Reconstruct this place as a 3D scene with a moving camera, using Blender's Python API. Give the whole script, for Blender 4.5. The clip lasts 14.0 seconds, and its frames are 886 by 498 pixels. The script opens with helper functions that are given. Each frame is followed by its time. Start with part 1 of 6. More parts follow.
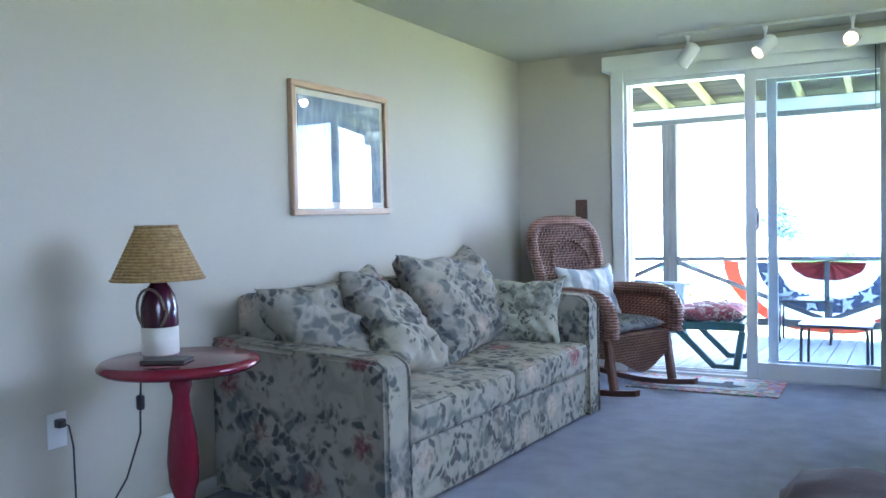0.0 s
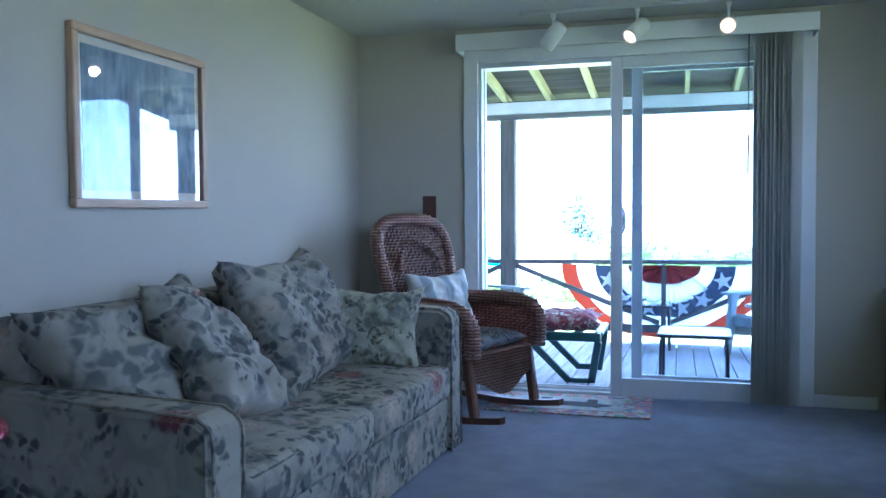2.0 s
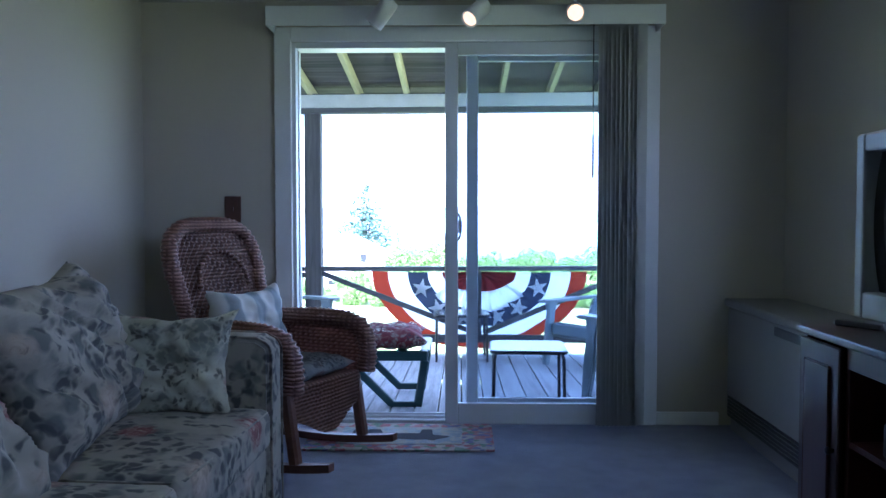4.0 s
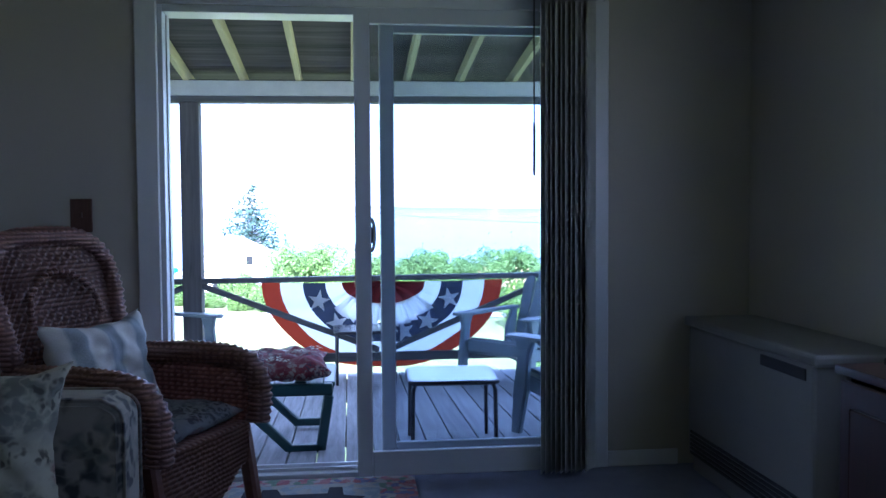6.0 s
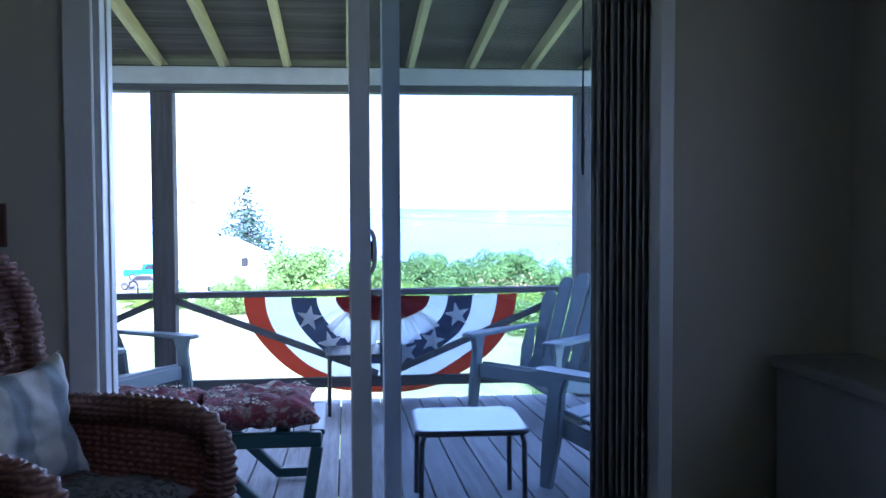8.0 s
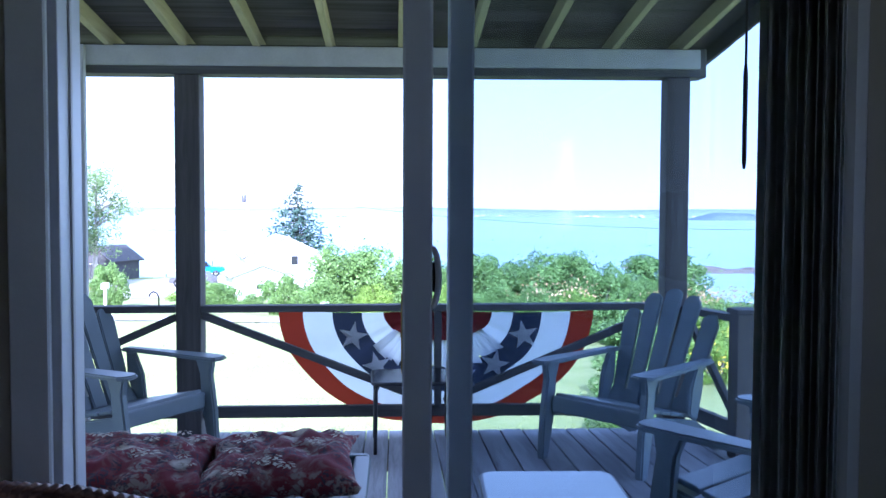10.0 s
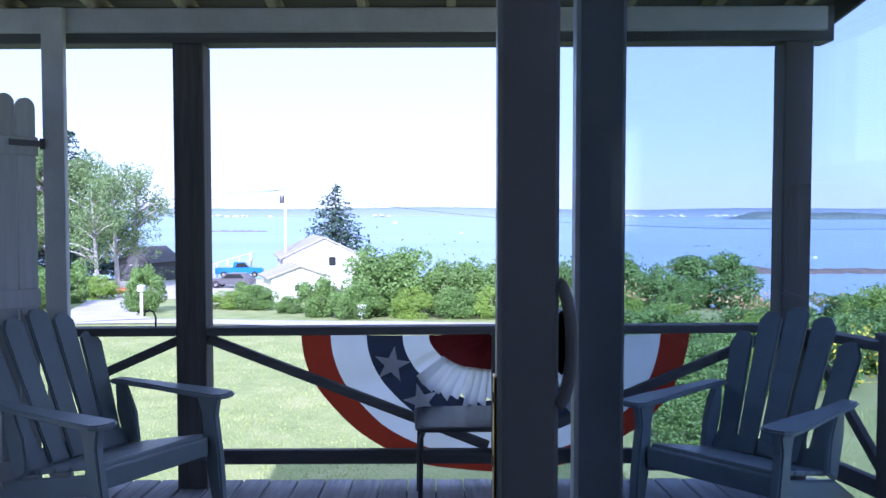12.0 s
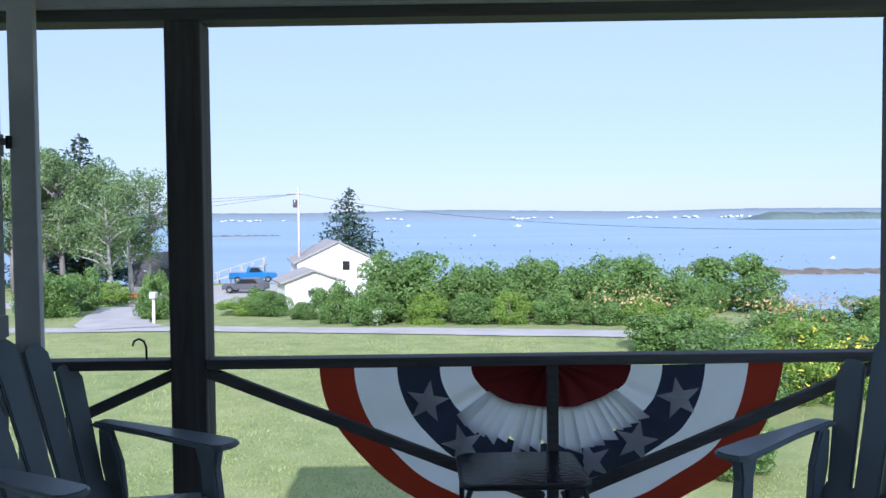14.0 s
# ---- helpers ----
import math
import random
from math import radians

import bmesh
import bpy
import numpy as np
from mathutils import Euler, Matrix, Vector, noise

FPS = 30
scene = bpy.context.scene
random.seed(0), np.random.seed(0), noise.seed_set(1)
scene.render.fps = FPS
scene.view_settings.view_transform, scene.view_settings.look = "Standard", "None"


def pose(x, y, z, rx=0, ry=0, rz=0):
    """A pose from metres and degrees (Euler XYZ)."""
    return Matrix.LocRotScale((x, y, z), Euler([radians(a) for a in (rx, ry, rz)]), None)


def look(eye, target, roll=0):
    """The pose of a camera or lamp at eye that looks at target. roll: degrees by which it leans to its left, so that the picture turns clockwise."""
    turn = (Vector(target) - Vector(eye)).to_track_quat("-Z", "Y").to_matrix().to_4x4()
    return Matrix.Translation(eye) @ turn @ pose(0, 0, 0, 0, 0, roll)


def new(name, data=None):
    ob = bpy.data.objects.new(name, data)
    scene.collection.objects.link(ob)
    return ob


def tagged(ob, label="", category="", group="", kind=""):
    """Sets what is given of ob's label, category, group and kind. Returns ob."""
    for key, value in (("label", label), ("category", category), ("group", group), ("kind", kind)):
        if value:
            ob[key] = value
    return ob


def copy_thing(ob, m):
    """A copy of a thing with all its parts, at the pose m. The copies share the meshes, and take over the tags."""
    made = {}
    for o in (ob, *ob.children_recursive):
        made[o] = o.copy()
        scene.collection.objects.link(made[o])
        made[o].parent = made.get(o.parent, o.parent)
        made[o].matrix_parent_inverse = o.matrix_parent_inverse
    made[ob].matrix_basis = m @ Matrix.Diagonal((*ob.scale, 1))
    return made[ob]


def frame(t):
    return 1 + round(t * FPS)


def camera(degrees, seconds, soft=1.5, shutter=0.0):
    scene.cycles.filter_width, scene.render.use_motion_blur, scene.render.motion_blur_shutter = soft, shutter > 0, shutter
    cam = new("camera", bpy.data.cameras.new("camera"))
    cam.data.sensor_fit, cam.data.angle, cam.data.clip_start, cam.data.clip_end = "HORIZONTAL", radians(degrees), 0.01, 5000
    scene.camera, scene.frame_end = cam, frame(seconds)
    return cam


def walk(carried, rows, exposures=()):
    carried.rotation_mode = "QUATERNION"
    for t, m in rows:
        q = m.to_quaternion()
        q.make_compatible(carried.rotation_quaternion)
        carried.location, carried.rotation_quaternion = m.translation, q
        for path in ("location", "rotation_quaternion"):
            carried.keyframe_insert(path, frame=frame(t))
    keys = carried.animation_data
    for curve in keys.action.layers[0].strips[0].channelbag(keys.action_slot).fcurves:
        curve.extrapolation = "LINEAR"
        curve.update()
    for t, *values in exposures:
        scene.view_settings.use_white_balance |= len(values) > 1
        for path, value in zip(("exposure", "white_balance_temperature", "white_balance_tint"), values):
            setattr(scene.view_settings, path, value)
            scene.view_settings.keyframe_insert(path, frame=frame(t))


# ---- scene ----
# camera and walk
cam = camera(55.6, 14.0)
PATH = [
    (0, (0.008, 0.177, 1.091), (-0.949, 1.931, 1.015), -1.3),
    (0.5, (-0.107, 0.319, 1.109), (-0.995, 2.108, 1.018), -0.8),
    (1, (-0.28, 0.526, 1.102), (-1.056, 2.367, 1.009), -0.6),
    (1.5, (-0.389, 0.674, 1.09), (-1.047, 2.56, 1.004), -0.6),
    (2, (-0.473, 0.84, 1.089), (-1.014, 2.763, 1.002), -0.4),
    (2.5, (-0.56, 0.985, 1.097), (-0.97, 2.941, 1.006), -0.3),
    (3, (-0.667, 1.138, 1.116), (-0.935, 3.118, 1.016), -0.0),
    (3.5, (-0.74, 1.288, 1.104), (-0.883, 3.281, 1.015), 0.0),
    (4, (-0.773, 1.464, 1.103), (-0.815, 3.462, 1.018), 0.0),
    (6.5, (-0.899, 2.458, 1.142), (-0.641, 4.439, 1.053), -0.4),
    (7, (-0.912, 2.655, 1.156), (-0.635, 4.633, 1.063), -0.4),
    (7.5, (-0.908, 2.854, 1.144), (-0.638, 4.834, 1.062), -0.6),
    (8, (-0.865, 3.06, 1.153), (-0.635, 5.045, 1.07), -0.2),
    (10.5, (-0.873, 4.108, 1.177), (-0.772, 6.103, 1.093), 0.1),
    (11, (-0.916, 4.357, 1.174), (-0.829, 6.354, 1.091), -0.0),
    (11.5, (-0.932, 4.619, 1.163), (-0.872, 6.617, 1.085), -0.1),
    (12, (-0.921, 4.846, 1.175), (-0.896, 6.844, 1.091), -0.0),
    (12.5, (-0.964, 5.064, 1.181), (-0.949, 7.062, 1.097), -0.2),
    (13, (-1.012, 5.226, 1.174), (-0.996, 7.225, 1.095), -0.3),
    (13.5, (-1.045, 5.368, 1.177), (-1.032, 7.366, 1.102), -0.4),
    (14, (-1.041, 5.517, 1.195), (-1.047, 7.515, 1.118), -0.5),
]
EXPOSURES = [(0.0, 5.17, 5200, 24), (1.0, 4.72, 4800, 21), (2.0, 4.25, 4650, 23), (3.0, 3.84, 4600, 25), (4.0, 3.44, 4800, 30), (6.5, 2.58, 4850, 34), (8.0, 2.54, 4850, 34), (10.5, 1.65, 4900, 32), (11.5, 1.20, 4950, 36),
             (12.0, 0.96, 5100, 37), (12.5, 0.82, 5250, 32), (13.0, 0.58, 5550, 26), (14.0, 0.30, 5450, 23)]
walk(cam, [(t, look(eye, target, roll)) for t, eye, target, roll in PATH], EXPOSURES)

# ---------------------------------------------------------------- world and lights
SUN_EL, SUN_AZ = radians(29), radians(184)      # azimuth clockwise from +y
world = bpy.data.worlds.new("sky")
scene.world = world
world.use_nodes = True
wt = world.node_tree
sky = wt.nodes.new("ShaderNodeTexSky")
sky.sky_type = "NISHITA"
sky.sun_disc = False
sky.sun_elevation, sky.sun_rotation = SUN_EL, SUN_AZ
sky.air_density, sky.dust_density, sky.ozone_density = 1.0, 0.25, 1.6
haze = wt.nodes.new("ShaderNodeMix")          # thin summer haze evens the clear sky out
haze.data_type = "RGBA"
haze.inputs[0].default_value = 0.78
haze.inputs[7].default_value = (4.4, 5.5, 6.3, 1)
wt.links.new(sky.outputs[0], haze.inputs[6])
wt.links.new(haze.outputs[2], wt.nodes["Background"].inputs[0])
wt.nodes["Background"].inputs[1].default_value = 0.12
sun = new("sun", bpy.data.lights.new("sun", "SUN"))
sun.data.energy, sun.data.angle, sun.data.color = 5.0, radians(0.6), (1.0, 0.95, 0.87)
sun_dir = Vector((math.sin(SUN_AZ) * math.cos(SUN_EL), math.cos(SUN_AZ) * math.cos(SUN_EL), math.sin(SUN_EL)))
sun.matrix_world = look(sun_dir * 30, (0, 0, 0))

WINDOW_W, FAR_W, SPOT_W = 0.10, 0.003, 0.52   # daylight of the window, fill added further back, watts of each lit spot

# ---------------------------------------------------------------- small helpers


def area_lamp(name, eye, target, w, h, watts, col):
    ob = new(name, bpy.data.lights.new(name, "AREA"))
    ob.data.shape, ob.data.size, ob.data.size_y, ob.data.energy, ob.data.color = "RECTANGLE", w, h, watts, col
    ob.matrix_world = look(eye, target)
    return ob


def part(name, bm, material, parent=None, label="", smooth=False, at=None):
    me = bpy.data.meshes.new(name)
    if isinstance(bm, tuple):
        me.from_pydata(*bm)
    else:
        bm.normal_update()
        bm.to_mesh(me)
        bm.free()
    if material:
        me.materials.append(material)
    if smooth:
        me.polygons.foreach_set("use_smooth", [True] * len(me.polygons))
    ob = new(name, me)
    if parent:
        ob.parent = parent
    if at is not None:
        ob.matrix_basis = at
    if label:
        ob["label"] = label
    return ob


def thing(name, label, category, m=None, group="", kind=""):
    ob = new(name)
    ob.empty_display_size = 0.1
    if m is not None:
        ob.matrix_basis = m
    return tagged(ob, label, category, group, kind)


def bx(bm, x0, x1, y0, y1, z0, z1, bevel=0.0, seg=1, m=None):
    """Adds a box, its edges rounded by bevel."""
    vs = [bm.verts.new(v) for v in ((x0, y0, z0), (x1, y0, z0), (x1, y1, z0), (x0, y1, z0), (x0, y0, z1), (x1, y0, z1), (x1, y1, z1), (x0, y1, z1))]
    fs = [bm.faces.new([vs[i] for i in q]) for q in ((0, 3, 2, 1), (4, 5, 6, 7), (0, 1, 5, 4), (1, 2, 6, 5), (2, 3, 7, 6), (3, 0, 4, 7))]
    if bevel:
        es = list({e for f in fs for e in f.edges})
        r = bmesh.ops.bevel(bm, geom=es, offset=bevel, segments=seg, affect="EDGES", profile=0.5)
        vs = list({v for f in r["faces"] for v in f.verts} | {v for v in vs if v.is_valid})
    if m is not None:
        bmesh.ops.transform(bm, matrix=m, verts=vs)
    return vs


def box(name, x0, x1, y0, y1, z0, z1, material, parent=None, bevel=0.0, label="", seg=1, m=None):
    bm = bmesh.new()
    bx(bm, x0, x1, y0, y1, z0, z1, bevel, seg, m)
    return part(name, bm, material, parent, label)


def tube(bm, pts, radii, seg=8, cap=True):
    """Sweeps a round section along a row of points."""
    pts = [Vector(p) for p in pts]
    if not hasattr(radii, "__len__"):
        radii = [radii] * len(pts)
    rings, side = [], None
    for i, p in enumerate(pts):
        d = (pts[min(i + 1, len(pts) - 1)] - pts[max(i - 1, 0)]).normalized()
        if side is None:
            side = d.orthogonal().normalized()
        side = (side - d * side.dot(d)).normalized()
        other = d.cross(side)
        rings.append([bm.verts.new(p + radii[i] * (math.cos(2 * math.pi * k / seg) * side + math.sin(2 * math.pi * k / seg) * other)) for k in range(seg)])
    for a, b in zip(rings, rings[1:]):
        for k in range(seg):
            bm.faces.new((a[k], a[(k + 1) % seg], b[(k + 1) % seg], b[k]))
    if cap:
        bm.faces.new(rings[0][::-1])
        bm.faces.new(rings[-1])


def bar(bm, a, b, w, h, bevel=0.0):
    """A squared bar of width w (level) and height h from a to b."""
    a, b = Vector(a), Vector(b)
    d = (b - a)
    length = d.length
    d.normalize()
    up = Vector((0, 0, 1)) if abs(d.z) < 0.99 else Vector((0, 1, 0))
    s = d.cross(up).normalized()
    u = s.cross(d)
    m = Matrix((s, d, u)).transposed().to_4x4()
    m.translation = a
    bx(bm, -w / 2, w / 2, 0, length, -h / 2, h / 2, bevel, 1, m)


def lathe(bm, prof, seg=24, m=None):
    """Turns a profile of (radius, height) round z."""
    rings = []
    for r, z in prof:
        ring = []
        for k in range(seg):
            v = Vector((r * math.cos(2 * math.pi * k / seg), r * math.sin(2 * math.pi * k / seg), z))
            ring.append(bm.verts.new(m @ v if m else v))
        rings.append(ring)
    for a, b in zip(rings, rings[1:]):
        for k in range(seg):
            bm.faces.new((a[k], a[(k + 1) % seg], b[(k + 1) % seg], b[k]))
    bm.faces.new(rings[0][::-1])
    bm.faces.new(rings[-1])


def extrude_outline(bm, pts, y0, y1, m=None):
    """A flat outline in x, z given a thickness from y0 to y1."""
    a = [bm.verts.new((x, y0, z)) for x, z in pts]
    b = [bm.verts.new((x, y1, z)) for x, z in pts]
    bm.faces.new(a)
    bm.faces.new(b[::-1])
    n = len(pts)
    for i in range(n):
        bm.faces.new((a[i], b[i], b[(i + 1) % n], a[(i + 1) % n]))
    bmesh.ops.recalc_face_normals(bm, faces=bm.faces)
    if m is not None:
        bmesh.ops.transform(bm, matrix=m, verts=a + b)


def cushion(sx, sy, sz, puff=0.5, n=12, wob=0.01, seed=0, edge=0.35):
    """A stuffed cushion centred on its origin: size sx, sy, thickness sz; puff rounds it."""
    bm = bmesh.new()
    rows = {}
    for side in (1, -1):
        for i in range(n + 1):
            for j in range(n + 1):
                u, v = 2 * i / n - 1, 2 * j / n - 1
                if side < 0 and (abs(u) == 1 or abs(v) == 1):
                    rows[side, i, j] = rows[1, i, j]
                    continue
                d = ((1 - u ** 4) * (1 - v ** 4)) ** edge
                pinch = 1 - 0.06 * puff * (1 - abs(u * v))
                p = Vector((u * sx / 2 * pinch, v * sy / 2 * pinch, side * sz / 2 * d))
                q = Vector((u * 2.1 + seed * 3.7, v * 2.1 + seed, side * 1.3))
                p += wob * Vector((noise.noise(q), noise.noise(q + Vector((7, 0, 0))), 2.2 * noise.noise(q * 1.7 + Vector((0, 9, 0)))))
                rows[side, i, j] = bm.verts.new(p)
    for side in (1, -1):
        for i in range(n):
            for j in range(n):
                q = [rows[side, i, j], rows[side, i + 1, j], rows[side, i + 1, j + 1], rows[side, i, j + 1]]
                bm.faces.new(q if side > 0 else q[::-1])
    return bm


# ---------------------------------------------------------------- materials


def shader(name):
    m = bpy.data.materials.new(name)
    m.use_nodes = True
    t = m.node_tree
    return m, t, t.nodes["Principled BSDF"]


def nd(t, kind, **values):
    n = t.nodes.new(kind)
    for k, v in values.items():
        n.inputs[k.replace("_", " ")].default_value = v
    return n


def mixcol(t, fac, a, b, mode="MIX"):
    n = t.nodes.new("ShaderNodeMix")
    n.data_type, n.blend_type = "RGBA", mode
    for i, v in ((0, fac), (6, a), (7, b)):
        if isinstance(v, bpy.types.NodeSocket):
            t.links.new(v, n.inputs[i])
        elif i:
            n.inputs[i].default_value = (*v[:3], 1)
        else:
            n.inputs[i].default_value = v
    return n.outputs[2]


def ramp(t, fac, stops):
    n = t.nodes.new("ShaderNodeValToRGB")
    e = n.color_ramp.elements
    while len(e) < len(stops):
        e.new(0.5)
    for el, (p, c) in zip(e, stops):
        el.position, el.color = p, (*c[:3], 1) if hasattr(c, "__len__") else (c, c, c, 1)
    t.links.new(fac, n.inputs[0])
    return n.outputs[0]


def coords(t, scale=(1, 1, 1), rot=(0, 0, 0), per_object=False):
    c = t.nodes.new("ShaderNodeTexCoord")
    mp = t.nodes.new("ShaderNodeMapping")
    mp.inputs["Scale"].default_value = scale
    mp.inputs["Rotation"].default_value = rot
    t.links.new(c.outputs["Object"], mp.inputs["Vector"])
    if per_object:
        oi = t.nodes.new("ShaderNodeObjectInfo")
        mu = t.nodes.new("ShaderNodeMath")
        mu.operation = "MULTIPLY"
        mu.inputs[1].default_value = 37.0
        t.links.new(oi.outputs["Random"], mu.inputs[0])
        cb = t.nodes.new("ShaderNodeCombineXYZ")
        for i in range(3):
            t.links.new(mu.outputs[0], cb.inputs[i])
        t.links.new(cb.outputs[0], mp.inputs["Location"])
    return mp.outputs[0]


def noise_fac(t, vec, scale, detail=4, rough=0.55, distort=0.0):
    n = nd(t, "ShaderNodeTexNoise", Scale=scale, Detail=detail, Roughness=rough, Distortion=distort)
    t.links.new(vec, n.inputs["Vector"])
    return n.outputs["Fac"]


def bump(t, b, height, strength=0.3, distance=0.01):
    n = nd(t, "ShaderNodeBump", Strength=strength, Distance=distance)
    t.links.new(height, n.inputs["Height"])
    t.links.new(n.outputs[0], b.inputs["Normal"])


def scaled(c, k):
    return tuple(min(1.0, v * k) for v in c)


def paint(name, col, rough=0.6, var=0.12, scale=3.0, fine=120.0, relief=0.15, metal=0.0, dist=0.002, per_object=False):
    m, t, b = shader(name)
    v = coords(t, per_object=per_object)
    big, small = noise_fac(t, v, scale), noise_fac(t, v, fine, 3)
    c = ramp(t, big, [(0.3, scaled(col, 1 - var)), (0.7, scaled(col, 1 + var))])
    c = mixcol(t, 0.25, c, ramp(t, small, [(0.3, scaled(col, 1 - 1.5 * var)), (0.7, scaled(col, 1 + var))]))
    t.links.new(c, b.inputs["Base Color"])
    b.inputs["Roughness"].default_value, b.inputs["Metallic"].default_value = rough, metal
    bump(t, b, small, relief, dist)
    return m


def wood(name, dark, light, along="y", grain=30.0, rough=0.6, knots=False, relief=0.3, stretch=0.06):
    m, t, b = shader(name)
    sc = {"x": (stretch, 1, 1), "y": (1, stretch, 1), "z": (1, 1, stretch)}[along]
    v = coords(t, sc, per_object=True)
    g = noise_fac(t, v, grain, 6, 0.65, 0.6)
    big = noise_fac(t, v, grain * 0.16, 3)
    c = ramp(t, g, [(0.3, dark), (0.68, light)])
    c = mixcol(t, 0.35, c, ramp(t, big, [(0.35, scaled(dark, 0.9)), (0.65, scaled(light, 1.1))]))
    oi = t.nodes.new("ShaderNodeObjectInfo")
    c = mixcol(t, 0.6, c, ramp(t, oi.outputs["Random"], [(0, (0.72, 0.72, 0.72)), (1, (1, 1, 1))]), "MULTIPLY")
    t.links.new(c, b.inputs["Base Color"])
    b.inputs["Roughness"].default_value = rough
    bump(t, b, g, relief, 0.003)
    return m


def glass_mat(name, rough=0.0, tint=(1, 1, 1)):
    m, t, b = shader(name)
    b.inputs["Base Color"].default_value = (*tint, 1)
    b.inputs["Transmission Weight"].default_value = 1.0
    b.inputs["Roughness"].default_value = rough
    b.inputs["IOR"].default_value = 1.45
    return m


def glow(name, col, strength):
    m, t, b = shader(name)
    b.inputs["Base Color"].default_value = (*col, 1)
    b.inputs["Emission Color"].default_value = (*col, 1)
    b.inputs["Emission Strength"].default_value = strength
    return m


M_WALL = paint("wall_paint", (0.435, 0.40, 0.325), 0.75, 0.03, 1.2, 260, 0.12)
M_CEIL = paint("ceiling_paint", (0.50, 0.49, 0.43), 0.8, 0.03, 1.5, 150, 0.3)
M_TRIM = paint("trim_paint", (0.66, 0.67, 0.66), 0.45, 0.04, 4, 90, 0.1)
M_VINYL = paint("white_vinyl", (0.56, 0.58, 0.60), 0.35, 0.03, 4, 60, 0.05)
M_GLASS = glass_mat("clear_glass", 0.0, (0.98, 0.99, 0.99))
M_DOORGLASS = glass_mat("tinted_door_glass", 0.0, (0.74, 0.805, 0.87))
M_CARPET = paint("blue_grey_carpet", (0.25, 0.26, 0.325), 0.95, 0.16, 7, 420, 0.9, dist=0.006)
M_POST = wood("weathered_post", (0.055, 0.05, 0.05), (0.14, 0.13, 0.125), "z", 40, 0.85)
M_PORCHPAINT = paint("grey_white_paint", (0.52, 0.53, 0.54), 0.7, 0.12, 6, 90, 0.3)
M_DECK = wood("weathered_deck", (0.12, 0.122, 0.13), (0.36, 0.365, 0.39), "y", 34, 0.8, relief=0.5)
M_RAILW = wood("weathered_rail", (0.06, 0.06, 0.06), (0.13, 0.13, 0.135), "x", 40, 0.8)
M_RAFTER = wood("raw_rafter", (0.38, 0.34, 0.20), (0.55, 0.50, 0.32), "y", 40, 0.8)
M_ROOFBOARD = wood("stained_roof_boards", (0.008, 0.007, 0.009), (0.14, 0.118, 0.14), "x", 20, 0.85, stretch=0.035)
M_DARKMETAL = paint("dark_metal", (0.025, 0.025, 0.028), 0.4, 0.1, 5, 80, 0.1)
M_BRASS = paint("brass", (0.55, 0.38, 0.15), 0.3, 0.1, 20, 100, 0.1, 1.0)
M_DARKWOOD = wood("dark_switch_wood", (0.05, 0.022, 0.015), (0.12, 0.055, 0.035), "z", 60, 0.5)
M_TRACK = paint("track_white", (0.45, 0.45, 0.44), 0.5, 0.05)
M_SPOT = paint("spot_white", (0.72, 0.72, 0.72), 0.35, 0.04)
M_BULB = glow("lit_bulb", (1.0, 0.62, 0.28), 0.16)
M_BULB_OFF = paint("unlit_bulb", (0.6, 0.6, 0.58), 0.2, 0.03)
M_RED = paint("red_gloss_paint", (0.16, 0.012, 0.025), 0.16, 0.12, 5, 60, 0.05)
M_WHITEP = paint("cream_paint", (0.66, 0.63, 0.55), 0.5, 0.06, 9, 90, 0.15)
M_PURPLE = paint("maroon_gloss", (0.055, 0.012, 0.025), 0.2, 0.15, 8, 70, 0.08)
M_HEATER = paint("beige_enamel", (0.21, 0.205, 0.185), 0.5, 0.06, 4, 90, 0.08)
M_BLACK = paint("black_plastic", (0.015, 0.015, 0.017), 0.4, 0.2, 9, 90, 0.1)
M_BLACKC = paint("black_yarn", (0.015, 0.015, 0.025), 0.95, 0.3, 30, 300, 0.5)
M_SILVER = paint("silver_plastic", (0.34, 0.36, 0.38), 0.35, 0.05, 6, 90, 0.06)
M_SCREEN = paint("screen_glass", (0.008, 0.008, 0.01), 0.04, 0.1, 6, 50, 0.0)
M_LEATHER = paint("brown_leather", (0.035, 0.018, 0.017), 0.85, 0.2, 7, 130, 0.4)
M_CHERRY = wood("dark_cherry", (0.025, 0.010, 0.009), (0.075, 0.026, 0.02), "z", 45, 0.28, relief=0.08)
M_OAKH = wood("oak_level", (0.36, 0.22, 0.12), (0.58, 0.40, 0.25), "y", 70, 0.45, relief=0.15)
M_OAKV = wood("oak_upright", (0.36, 0.22, 0.12), (0.58, 0.40, 0.25), "z", 70, 0.45, relief=0.15)
M_CHAIRWOOD = wood("reddish_chair_wood", (0.096, 0.037, 0.021), (0.192, 0.090, 0.054), "x", 45, 0.4, relief=0.15)


